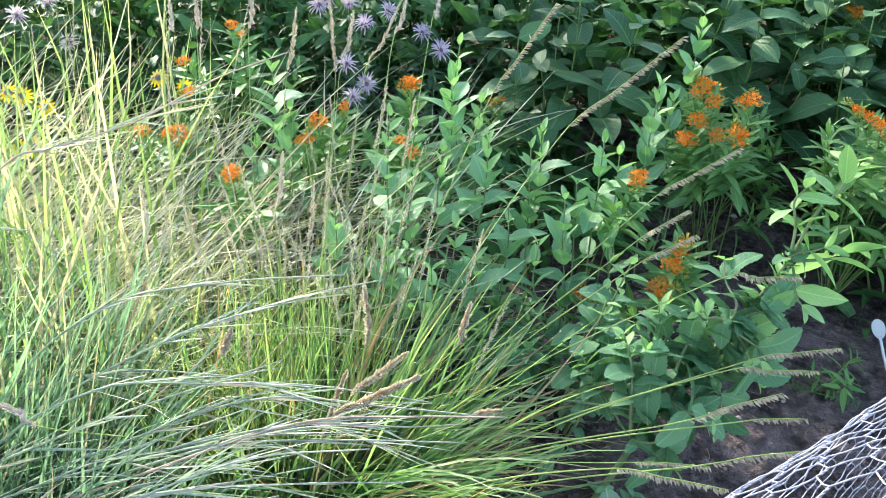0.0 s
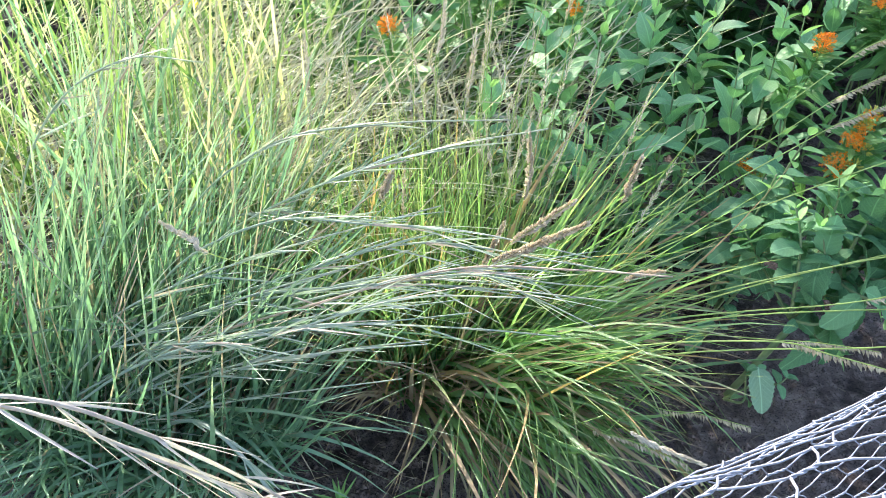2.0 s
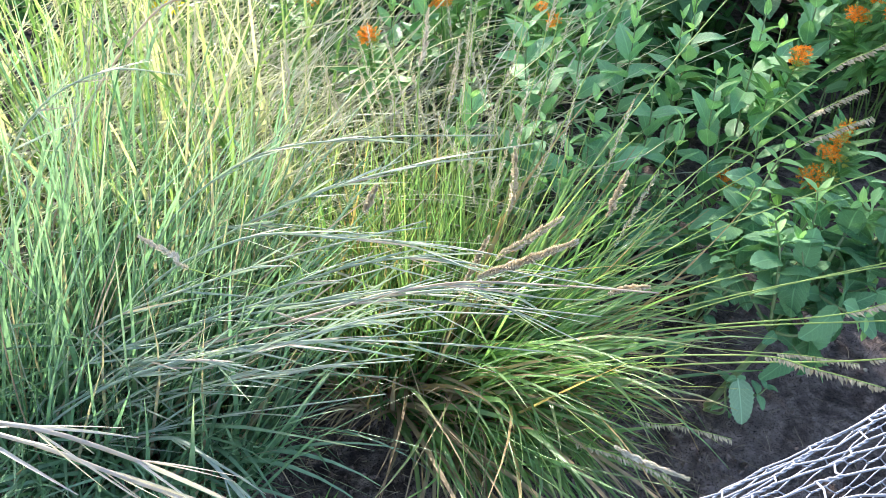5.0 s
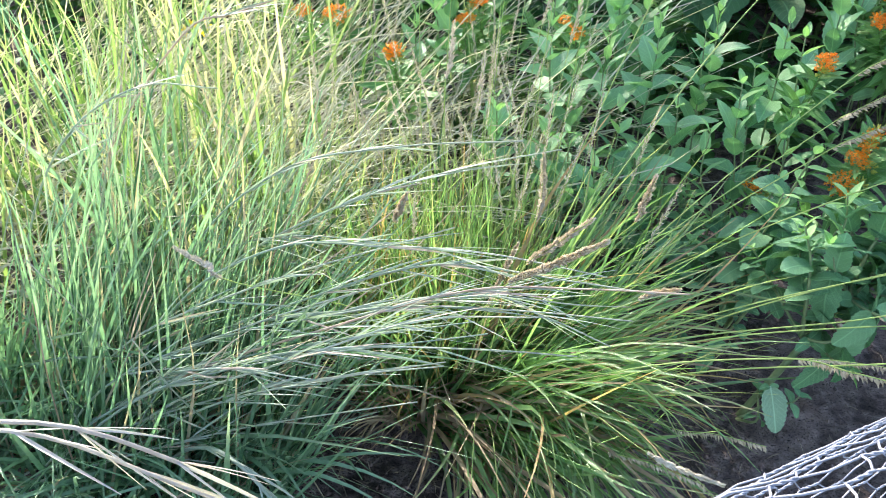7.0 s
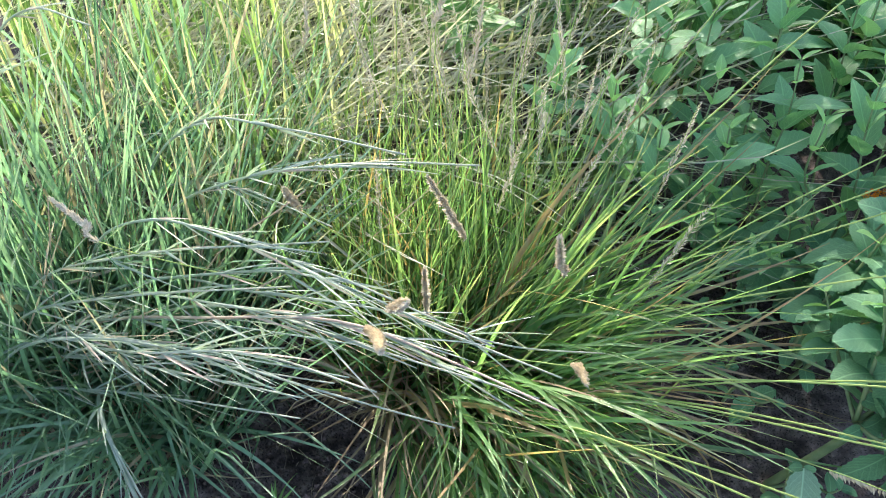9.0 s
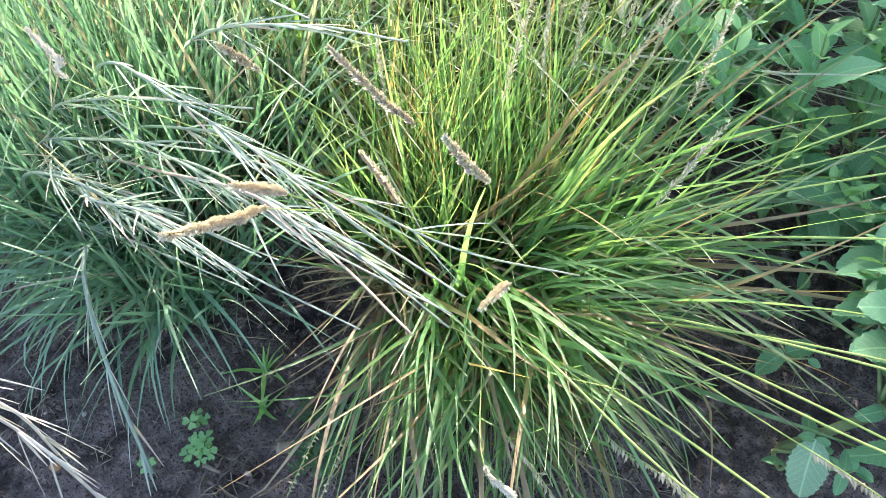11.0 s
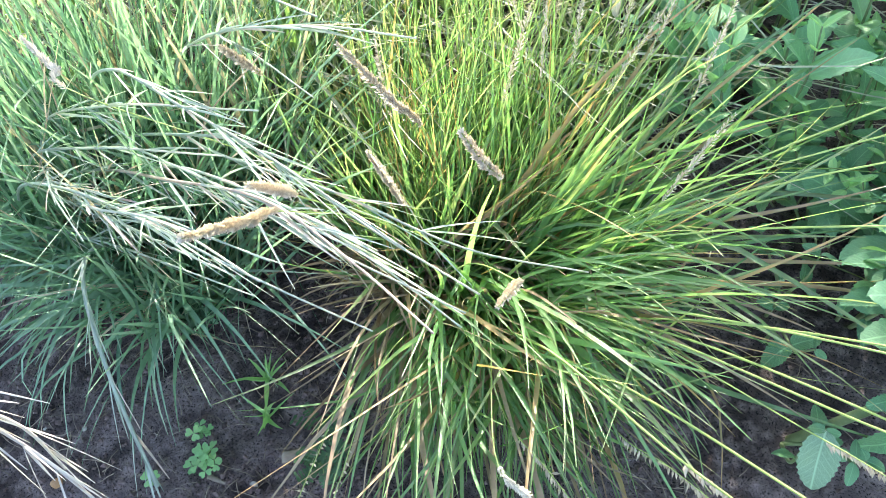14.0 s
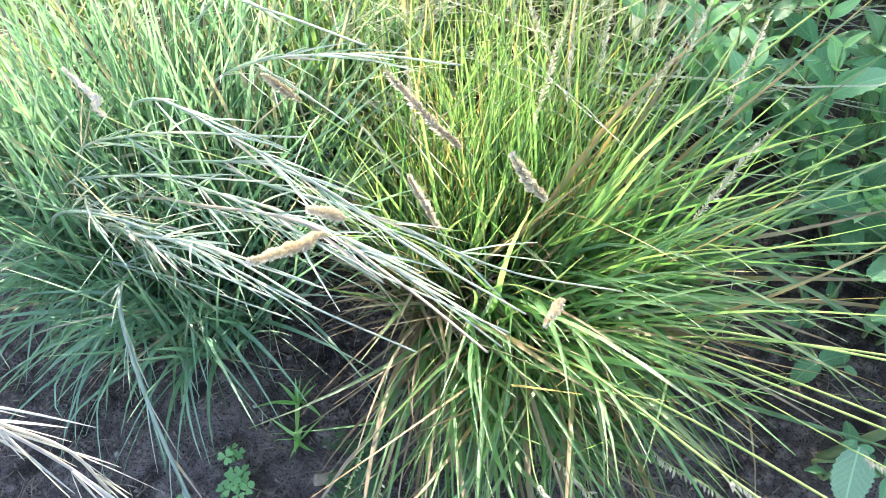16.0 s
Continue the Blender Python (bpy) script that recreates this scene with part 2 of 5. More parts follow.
def piece(name, me, parent, label="", m=None, kind=""):
    """A part: mesh data as an object under its thing."""
    ob = new(name, me)
    ob.parent = parent
    if m is not None:
        ob.matrix_basis = m
    return tagged(ob, label=label, kind=kind)


class Soup:
    """Gathers vertices, faces and uvs of many small shapes for one mesh."""

    def __init__(self):
        self.v, self.f, self.u, self.n = [], [], [], 0

    def add(self, v, f, u=None):
        v = np.asarray(v, dtype=np.float32)
        self.v.append(v)
        self.f.extend(tuple(i + self.n for i in q) for q in f)
        self.u.append(np.asarray(u, dtype=np.float32) if u is not None else np.zeros((len(v), 2), np.float32))
        self.n += len(v)
        return self

    def mesh(self, name, mat, smooth=True):
        return mesh_of(name, np.concatenate(self.v), self.f, mat, np.concatenate(self.u), smooth)


def blades(rng, n, base, spread_r, az, lean, curve, length, width, nseg=7, power=1.4, fold=0.25, swirl=0.35, floor=0.004, taper=0.75, messy=1.0):
    """n grass blades as creased, tapering ribbons. az, lean, curve, length, width: (mean, scatter) or an array of n. Angles in degrees; lean and curve from upright."""
    def val(p):
        return np.asarray(p, float) if isinstance(p, np.ndarray) else p[0] + p[1] * rng.uniform(-1, 1, n)
    az, lean, curve, length, width = val(az), val(lean), val(curve), np.abs(val(length)), np.abs(val(width))
    az, lean, curve = np.radians(az), np.radians(lean), np.radians(curve)
    rr, ra = spread_r * np.sqrt(rng.uniform(0, 1, n)), rng.uniform(0, 2 * np.pi, n)
    base = np.broadcast_to(np.asarray(base, float), (n, 3)) + np.stack([rr * np.cos(ra), rr * np.sin(ra), np.zeros(n)], 1)
    s = np.linspace(0, 1, nseg + 1)
    th = lean[:, None] + curve[:, None] * s[None] ** power
    stray = rng.uniform(0, 1, n) < 0.16 * messy
    th = np.where(stray[:, None], lean[:, None] * 0.7 + curve[:, None] * 0.15 * s[None], th)
    kink = np.where(rng.uniform(0, 1, n) < 0.3, rng.uniform(-0.5, 0.9, n), 0.0)[:, None] * np.clip((s[None] - rng.uniform(0.3, 0.7, n)[:, None]) * 8, 0, 1)
    th = th + kink
    ph = az[:, None] + np.where(stray, rng.uniform(-0.9, 0.9, n), 0.0)[:, None] + (swirl * rng.uniform(-1, 1, n))[:, None] * s[None]
    ph = ph + messy * np.where(rng.uniform(0, 1, n) < 0.3, rng.uniform(-0.8, 0.8, n), 0.0)[:, None] * np.clip((s[None] - rng.uniform(0.2, 0.7, n)[:, None]) * 6, 0, 1)
    d = np.stack([np.sin(th) * np.cos(ph), np.sin(th) * np.sin(ph), np.cos(th)], 2)
    step = (d[:, 1:] + d[:, :-1]) / 2 * (length / nseg)[:, None, None]
    p = np.concatenate([np.zeros((n, 1, 3)), np.cumsum(step, 1)], 1) + base[:, None]
    p[:, :, 2] = np.maximum(p[:, :, 2], floor + 0.01 * rng.uniform(0, 1, n)[:, None] * s[None])
    side = np.stack([-np.sin(ph), np.cos(ph), np.zeros_like(ph)], 2)
    nor = np.cross(d, side)
    tw = (rng.uniform(-0.9, 0.9, n))[:, None] + (rng.uniform(-1.2, 1.2, n))[:, None] * s[None]
    sv = side * np.cos(tw)[..., None] + nor * np.sin(tw)[..., None]
    nv = -side * np.sin(tw)[..., None] + nor * np.cos(tw)[..., None]
    w = np.minimum(1, 0.55 + 1.6 * s) * np.clip(1 - s, 0.02, 1) ** taper
    w = width[:, None] * w[None] / 2
    left, right, mid = p - sv * w[..., None], p + sv * w[..., None], p - nv * (w * fold * 2)[..., None]
    v = np.stack([left, mid, right], 2).reshape(-1, 3)
    k = nseg + 1
    i0 = (np.arange(n) * k * 3)[:, None] + (np.arange(nseg) * 3)[None]
    i0 = i0.ravel()
    f = np.concatenate([np.stack([i0, i0 + 1, i0 + 4, i0 + 3], 1), np.stack([i0 + 1, i0 + 2, i0 + 5, i0 + 4], 1)])
    u = np.broadcast_to(np.stack(np.broadcast_arrays(np.array([0, 0.5, 1.0])[None, :], s[:, None]), 2)[None], (n, k, 3, 2)).reshape(-1, 2)
    return v, f.tolist(), u


def bez(pts, n):
    """A smooth line of n + 1 points through the given points (Catmull-Rom)."""
    P = [np.asarray(p, float) for p in pts]
    P = [2 * P[0] - P[1]] + P + [2 * P[-1] - P[-2]]
    out = []
    for t in np.linspace(0, len(P) - 3 - 1e-9, n + 1):
        i = int(t)
        t -= i
        a, b, c, d = P[i:i + 4]
        out.append(0.5 * (2 * b + (c - a) * t + (2 * a - 5 * b + 4 * c - d) * t * t + (3 * b - a - 3 * c + d) * t ** 3))
    return np.array(out)


def tube(line, r0, r1, sides=5):
    """A tapering tube along a line."""
    line = np.asarray(line, float)
    n = len(line)
    t = np.gradient(line, axis=0)
    t /= np.linalg.norm(t, axis=1)[:, None] + 1e-12
    ref = np.array([0.31, 0.83, 0.46])
    a = np.cross(t, ref)
    a /= np.linalg.norm(a, axis=1)[:, None] + 1e-12
    b = np.cross(t, a)
    r = np.linspace(r0, r1, n)
    ang = np.arange(sides) * 2 * np.pi / sides
    v = line[:, None] + r[:, None, None] * (a[:, None] * np.cos(ang)[None, :, None] + b[:, None] * np.sin(ang)[None, :, None])
    f = []
    for i in range(n - 1):
        for j in range(sides):
            k = (j + 1) % sides
            f.append((i * sides + j, i * sides + k, (i + 1) * sides + k, (i + 1) * sides + j))
    f.append(tuple(range(sides))[::-1])
    f.append(tuple((n - 1) * sides + j for j in range(sides)))
    u = np.stack(np.broadcast_arrays(np.linspace(0, 1, sides)[None], np.linspace(0, 1, n)[:, None]), 2).reshape(-1, 2)
    return v.reshape(-1, 3), f, u


def strip(line, width, nor=(0, 0, 1), fold=0.3, taper=0.8):
    """One creased ribbon along a line."""
    line = np.asarray(line, float)
    n = len(line)
    t = np.gradient(line, axis=0)
    t /= np.linalg.norm(t, axis=1)[:, None] + 1e-12
    s = np.linspace(0, 1, n)
    a = np.cross(t, np.asarray(nor, float))
    a /= np.linalg.norm(a, axis=1)[:, None] + 1e-9
    b = np.cross(a, t)
    w = width / 2 * np.minimum(1, 0.4 + 3 * s) * np.clip(1 - s, 0.03, 1) ** taper
    v = np.stack([line - a * w[:, None], line - b * (w * fold)[:, None], line + a * w[:, None]], 1).reshape(-1, 3)
    f = []
    for i in range(n - 1):
        q = i * 3
        f += [(q, q + 1, q + 4, q + 3), (q + 1, q + 2, q + 5, q + 4)]
    u = np.stack(np.broadcast_arrays(np.array([0, 0.5, 1.0])[None], s[:, None]), 2).reshape(-1, 2)
    return v, f, u


def leaf_mesh(name, mat, ratio, widest=0.4, nl=7, teeth=0.0, fold=0.16, droop=0.25, wave=0.0, tipness=1.0, seed=0):
    """A unit leaf along +y with its upper side to +z: creased along the midrib, drooping to the tip, rippled, and toothed where wanted."""
    rng = np.random.default_rng(seed)
    v, u, f = [], [], []
    cols = (-1.0, -0.55, 0.0, 0.55, 1.0)
    for i in range(nl + 1):
        s = i / nl
        w = ratio / 2 * (max(0.0, math.sin(math.pi * s ** (math.log(0.5) / math.log(widest)))) ** (0.8 * tipness))
        if i == 0:
            w = 0.012
        if i == nl:
            w = 0.004
        jag = teeth * (1 if i % 2 else -1) if 0 < i < nl else 0
        bend = -droop * s * s
        for c in cols:
            x = c * w * (1 + (jag if abs(c) == 1 else 0))
            z = bend + abs(c) * w * fold * 2 * (1 - 0.3 * abs(c)) + wave * math.sin(s * 9 + c * 2 + seed) * abs(c) * ratio
            v.append((x + 0.05 * ratio * math.sin(s * 3 + seed) * s, s - 0.12 * droop * s * s + (0.02 * jag if abs(c) == 1 else 0), z + rng.normal(0, 0.004)))
            u.append((0.5 + c / 2 * min(1, w / (ratio / 2) + 1e-3), s))
    for i in range(nl):
        for j in range(4):
            a = i * 5 + j
            f.append((a, a + 1, a + 6, a + 5))
    return mesh_of(name, v, f, mat, u)


def basis(way, up, size, at, roll=0.0):
    """A pose whose y axis runs along way and whose z axis is as near to up as can be."""
    y = Vector(way).normalized()
    x = y.cross(Vector(up))
    if x.length < 1e-4:
        x = y.cross(Vector((1, 0.2, 0)))
    x.normalize()
    z = x.cross(y)
    m = Matrix((x, y, z)).transposed().to_4x4()
    return Matrix.Translation(at) @ m @ Matrix.Rotation(roll, 4, "Y") @ Matrix.Diagonal((size, size, size, 1))


# ---- ground: one sheet to the horizon, finely uneven where the bed is ----
def soil_height(x, y):
    h = 0.012 * noise.noise((x * 2.1, y * 2.1, 0.3)) + 0.010 * noise.noise((x * 7, y * 7, 1.7)) + 0.006 * noise.noise((x * 22, y * 22, 4.1)) + 0.0055 * noise.noise((x * 48, y * 48, 7.7))
    return h - 0.004 - 0.022 * math.exp(-((x + 0.123) ** 2 + (y - 0.742) ** 2) / 0.018 ** 2)


def ground():
    far = [4, 6, 9, 14, 22, 40, 80, 160, 400, 1500]
    xs = np.concatenate([[-f for f in far[::-1]], np.arange(-2.4, -0.9, 0.05), np.arange(-0.9, 1.5, 0.0125), np.arange(1.5, 2.6, 0.05), far])
    ys = np.concatenate([[-f for f in far[::-1]], np.arange(-2.0, 0.35, 0.08), np.arange(0.35, 2.2, 0.0125), np.arange(2.2, 4.0, 0.06), [f for f in far if f > 4]])
    v, u = [], []
    for y in ys:
        for x in xs:
            near = abs(x) < 3 and -2.5 < y < 4.2
            v.append((x, y, soil_height(x, y) if near else -0.004))
    nx, ny = len(xs), len(ys)
    f = [(j * nx + i, j * nx + i + 1, (j + 1) * nx + i + 1, (j + 1) * nx + i) for j in range(ny - 1) for i in range(nx - 1)]
    ob = new("ground", mesh_of("ground", v, f, SOIL))
    return tagged(ob, "dark crumbly garden soil with fine straw bits", "ground", kind="structure")


ground()


# ---- grasses ----
def grama_clump(at):
    """The fountain-like green grass clump with arching blades all round."""
    rng = np.random.default_rng(11)
    clump = thing("grass_clump", at, "green fountain-shaped grass clump with arching blades on dark soil", "ornamental grass")
    live, withered = Soup(), Soup()
    # upright heart and back, dense enough to shade the front
    live.add(*blades(rng, 400, (-0.115, 0.065, 0.0), 0.12, (0, 180), (16, 16), (16, 26), (0.28, 0.14), (0.0074, 0.0030), 8, swirl=0.9))
    live.add(*blades(rng, 400, (-0.10, 0.15, 0.0), 0.17, (95, 85), (13, 13), (22, 30), (0.36, 0.15), (0.0070, 0.0028), 8, swirl=0.8))
    # skirts that arch over to the ground: right, left and front
    live.add(*blades(rng, 190, (0.03, 0.06, 0.02), 0.10, (-5, 60), (48, 24), (44, 34), (0.41, 0.19), (0.0118, 0.0048), 9, swirl=0.9))
    live.add(*blades(rng, 115, (0.05, 0.10, 0.02), 0.11, (30, 38), (42, 20), (30, 30), (0.45, 0.17), (0.0125, 0.0045), 9, swirl=0.8))
    live.add(*blades(rng, 60, (-0.09, 0.05, 0.02), 0.08, (165, 50), (30, 20), (50, 30), (0.25, 0.09), (0.0065, 0.002), 8, swirl=0.6))
    live.add(*blades(rng, 110, (0.0, 0.02, 0.02), 0.10, (-22, 46), (48, 24), (60, 40), (0.32, 0.12), (0.0130, 0.0044), 9, swirl=0.5, messy=0.4))
    withered.add(*blades(rng, 170, (0.0, 0.02, 0.02), 0.10, (-36, 46), (46, 24), (56, 34), (0.32, 0.12), (0.0085, 0.003), 8, swirl=0.8))
    live.add(*blades(rng, 80, (0.15, -0.01, 0.08), 0.16, (0, 100), (62, 30), (8, 20), (0.22, 0.10), (0.0085, 0.002), 8, swirl=0.3))
    withered.add(*blades(rng, 40, (0.11, -0.04, 0.06), 0.14, (-20, 80), (60, 26), (14, 24), (0.24, 0.10), (0.0072, 0.002), 8, swirl=0.5))
    withered.add(*blades(rng, 60, (-0.09, 0.06, 0.0), 0.13, (0, 180), (22, 18), (20, 30), (0.24, 0.10), (0.0062, 0.002), 8, swirl=0.9))
    withered.add(*blades(rng, 50, (-0.085, 0.0, 0.01), 0.06, (-130, 45), (34, 20), (100, 30), (0.17, 0.06), (0.0060, 0.001), 8, messy=0.3))
    live.add(*blades(np.random.default_rng(12), 80, (-0.085, 0.01, 0.0), 0.08, (0, 180), (17, 17), (18, 26), (0.24, 0.10), (0.0072, 0.0026), 8, swirl=0.8))
    # the front skirt, blade by blade
    kinds = [Soup().add(*blades(rng, 1, (0, 0, 0), 0.0, (0, 0), (46, 22), (58, 44), (0.38, 0.15), (0.0104, 0.0042), 9, floor=-9, swirl=0.6, messy=0.5)).mesh("arching blade", DEAD_BLADE if k % 14 == 3 else BLADE) for k in range(28)]
    for k in range(235):
        a, r = rng.uniform(0, 6.28), 0.105 * math.sqrt(rng.uniform())
        m = Matrix.Translation((0.015 + r * math.cos(a), 0.03 + r * math.sin(a), 0.02)) @ Matrix.Rotation(radians(max(-70 + rng.uniform(0, 28), rng.normal(-28, 38))), 4, "Z")
        piece("blade", kinds[k % 28], clump, m=m @ Matrix.Diagonal((1, 1, rng.uniform(0.85, 1.1), 1)))
    piece("blade_mass", live.mesh("grama blades", BLADE), clump, kind="stuff")
    piece("withered_mass", withered.mesh("grama withered blades", DEAD_BLADE), clump, "withered brown blades round the crown", kind="stuff")
    return clump


def spike_soup(rng, line, n, size, hang):
    """Small pointed spikelets hung along one side of a stalk."""
    so = Soup()
    line = np.asarray(line)
    t = np.gradient(line, axis=0)
    for k in range(n):
        q = (k + rng.uniform(0, 0.8)) / n * (len(line) - 1)
        i = min(int(q), len(line) - 2)
        p = line[i] + (line[i + 1] - line[i]) * (q - i)
        d = t[i] / (np.linalg.norm(t[i]) + 1e-9)
        h = np.asarray(hang, float) + rng.normal(0, 0.35, 3)
        h -= d * (h @ d)
        h /= np.linalg.norm(h) + 1e-9
        a = h * 0.8 + d * 0.45 + rng.normal(0, 0.12, 3)
        a /= np.linalg.norm(a)
        s1 = np.cross(a, d)
        s1 /= np.linalg.norm(s1) + 1e-9
        s2 = np.cross(a, s1)
        L, w = size * rng.uniform(0.7, 1.2), size * rng.uniform(0.12, 0.20)
        v = [p, p + a * L * 0.45 + s1 * w, p + a * L * 0.4 + s2 * w, p + a * L * 0.45 - s1 * w, p + a * L * 0.4 - s2 * w, p + a * L]
        so.add(v, [(0, 1, 2), (0, 2, 3), (0, 3, 4), (0, 4, 1), (5, 2, 1), (5, 3, 2), (5, 4, 3), (5, 1, 4)], [(0.5, 0.2)] * 6)
    return so


def wool_soup(rng, line, n, size):
    """A thick, shaggy spike: fine scales all round the stalk, thickest in its middle, in uneven tufts."""
    so = Soup()
    line = np.asarray(line)
    t = np.gradient(line, axis=0)
    bias = rng.normal(0, 0.6, 3)
    for k in range(n):
        q = (k + rng.uniform(0, 0.9)) / n
        i = min(int(q * (len(line) - 1)), len(line) - 2)
        p = line[i] + (line[i + 1] - line[i]) * (q * (len(line) - 1) - i)
        d = t[i] / (np.linalg.norm(t[i]) + 1e-9)
        h = rng.normal(0, 1, 3) + bias
        h -= d * (h @ d)
        h /= np.linalg.norm(h) + 1e-9
        a = h * 0.62 + d * 0.75
        a /= np.linalg.norm(a)
        s1 = np.cross(a, d)
        s1 /= np.linalg.norm(s1) + 1e-9
        tuft = 0.9 + 0.14 * math.sin(q * 31 + bias[0] * 5)
        L = size * (0.5 + 0.5 * math.sin(math.pi * min(1, q * 0.85 + 0.12))) * tuft * rng.uniform(0.7, 1.2)
        w = L * rng.uniform(0.10, 0.18)
        v = [p, p + a * L * 0.5 + s1 * w, p + a * L * 0.45 + np.cross(a, s1) * w, p + a * L * 0.5 - s1 * w, p + a * L]
        so.add(v, [(0, 1, 2), (0, 2, 3), (4, 2, 1), (4, 3, 2), (0, 3, 1), (4, 1, 3)], [(0.5, 0.2)] * 5)
    return so


def flowering_stem(rng, clump, points, head, n=34, size=0.010, thick=0.0013, mat=None, hang=(0, 0, -1), wool=False):
    """A thin grass stem through the given points; its last part, from share head on, carries a one-sided seed spike."""
    at = np.array(clump.location)
    line = bez([np.array(p) - at for p in points], 26)
    stem = piece("flowering_stem", Soup().add(*tube(line, thick, thick * 0.45, 4)).mesh("grass stem", mat or STEM_GREEN), clump)
    k = int(26 * head)
    ax = bez(line[k:], 30)
    if wool:
        piece("seed_spike", wool_soup(rng, ax, n, size).mesh("woolly spike", WOOL, smooth=False), stem, "thick woolly grey-tan seed spike")
    else:
        piece("seed_spike", spike_soup(rng, ax, n, size, hang).mesh("seed spike", SPIKE, smooth=False), stem, "dry tan one-sided seed spike")
    return stem


GRAMA = grama_clump((-0.11, 1.105, 0.0))
rng = np.random.default_rng(5)
C = (-0.09, 1.12, 0.03)
# long stems that arch over to the right; (start of the spike, its tip)
REACH = [((0.251, 1.5, 0.668), (0.431, 1.5, 0.873)), ((0.417, 1.45, 0.583), (0.553, 1.45, 0.71)), ((0.393, 1.4, 0.522), (0.481, 1.4, 0.609)), ((0.40, 1.38, 0.49), (0.50, 1.38, 0.575)),
         ((0.52, 1.3, 0.533), (0.654, 1.3, 0.561)), ((0.594, 1.25, 0.418), (0.735, 1.25, 0.466)), ((0.536, 1.2, 0.426), (0.687, 1.2, 0.452)), ((0.457, 1.1, 0.397), (0.599, 1.1, 0.479)),
         ((0.567, 1.15, 0.371), (0.674, 1.15, 0.395)), ((0.471, 1.0, 0.412), (0.612, 1.0, 0.465)), ((0.33, 0.95, 0.434), (0.505, 0.95, 0.424)), ((0.117, 1.7, 0.641), (0.229, 1.7, 0.859))]
for a, b in REACH:
    a, b, c = np.array(a), np.array(b), np.array(C) + rng.normal(0, 0.03, 3) * (1, 1, 0)
    mid = c + (a - c) * 0.5 + (0, 0, 0.05)
    flowering_stem(rng, GRAMA, [c, mid, a, (a + b) / 2 + (0, 0, 0.004), b], 0.55, int(np.linalg.norm(b - a) * 330), 0.0125, 0.0016, hang=(0.1, -0.2, -1))
# thick woolly spikes that nod in front of the clump
NOD = [((0.136, 0.989, 0.449), (0.188, 0.912, 0.55)), ((-0.02, 0.871, 0.541), (0.093, 0.752, 0.722)), ((-0.001, 0.882, 0.563), (0.075, 0.808, 0.705)), ((0.116, 0.999, 0.564), (0.135, 0.942, 0.682)),
       ((-0.007, 1.026, 0.519), (0.004, 0.945, 0.69)), ((-0.066, 1.034, 0.353), (-0.018, 0.965, 0.54)), ((-0.184, 0.981, 0.517), (-0.156, 0.926, 0.617)), ((-0.366, 0.848, 0.49), (-0.44, 0.838, 0.54)), ((0.18, 0.90, 0.27), (0.30, 0.88, 0.25))]
for a, b in NOD:
    a, b, c = np.array(a), np.array(b), np.array(C) + rng.normal(0, 0.03, 3) * (1, 1, 0)
    flowering_stem(rng, GRAMA, [c, c + (a - c) * 0.5 + (0, 0.02, 0.05), a, (a + b) / 2 + rng.normal(0, 0.004, 3), b], 0.55, int(np.linalg.norm(b - a) * 7000), 0.0088, 0.0011, wool=True)
for a, b in [((0.13, 0.97, 0.17), (0.29, 0.93, 0.18)), ((0.225, 1.05, 0.158), (0.388, 1.05, 0.154)), ((0.05, 1.05, 0.145), (0.121, 1.05, 0.156)), ((0.40, 1.12, 0.285), (0.54, 1.12, 0.30))]:
    a, b, c = np.array(a), np.array(b), np.array(C) + rng.normal(0, 0.03, 3) * (1, 1, 0)
    flowering_stem(rng, GRAMA, [c, c + (a - c) * 0.5 + (0, 0, 0.06), a, (a + b) / 2 + (0, 0, 0.004), b], 0.56, int(np.linalg.norm(b - a) * 330), 0.0115, 0.0011, hang=(0.1, -0.3, -1))
# spikes that stand upright out of the heart and the back of the clump
for k in range(24):
    c = np.array(C) + (rng.uniform(-0.16, 0.14), rng.uniform(0.0, 0.26), 0)
    top = c + (rng.uniform(-0.22, 0.16), rng.uniform(0.0, 0.28), rng.uniform(0.42, 0.66))
    flowering_stem(rng, GRAMA, [c, c + (top - c) * 0.5 + (0.01, 0, 0.03), top], 0.66, 190, 0.0085, 0.001, wool=True)
# tall tan spikes behind the heart; (foot of the spike, its tip)
TALL = [((-0.3, 1.5, 0.777), (-0.302, 1.54, 0.874)), ((-0.246, 1.53, 0.694), (-0.232, 1.57, 0.839)), ((-0.161, 1.56, 0.687), (-0.18, 1.6, 0.861)),
        ((-0.116, 1.59, 0.703), (-0.052, 1.63, 0.856)), ((-0.052, 1.5, 0.792), (-0.031, 1.54, 0.889)), ((-0.147, 1.53, 0.731), (-0.13, 1.57, 0.843)),
        ((-0.091, 1.56, 0.544), (-0.07, 1.6, 0.715)), ((-0.039, 1.59, 0.499), (-0.019, 1.63, 0.67)), ((-0.144, 1.25, 0.51), (-0.138, 1.29, 0.646)),
        ((-0.191, 1.25, 0.579), (-0.187, 1.29, 0.69)), ((-0.415, 1.56, 0.747), (-0.427, 1.6, 0.838)), ((0.005, 1.59, 0.811), (0.017, 1.63, 0.872)),
        ((-0.412, 1.25, 0.475), (-0.425, 1.29, 0.602)), ((-0.455, 1.53, 0.752), (-0.463, 1.57, 0.832))]
for a, b in TALL:
    a, b = np.array(a), np.array(b)
    c = np.array(((a[0] - 0.06) * 0.6, 1.16 + rng.uniform(0, 0.12), 0.02))
    flowering_stem(rng, GRAMA, [c, c + (a - c) * 0.55 + (0, -0.02, 0.04), a, (a + b) / 2 + (0.003, 0, 0), b], 0.6, 260, 0.0095, 0.0012, wool=True)
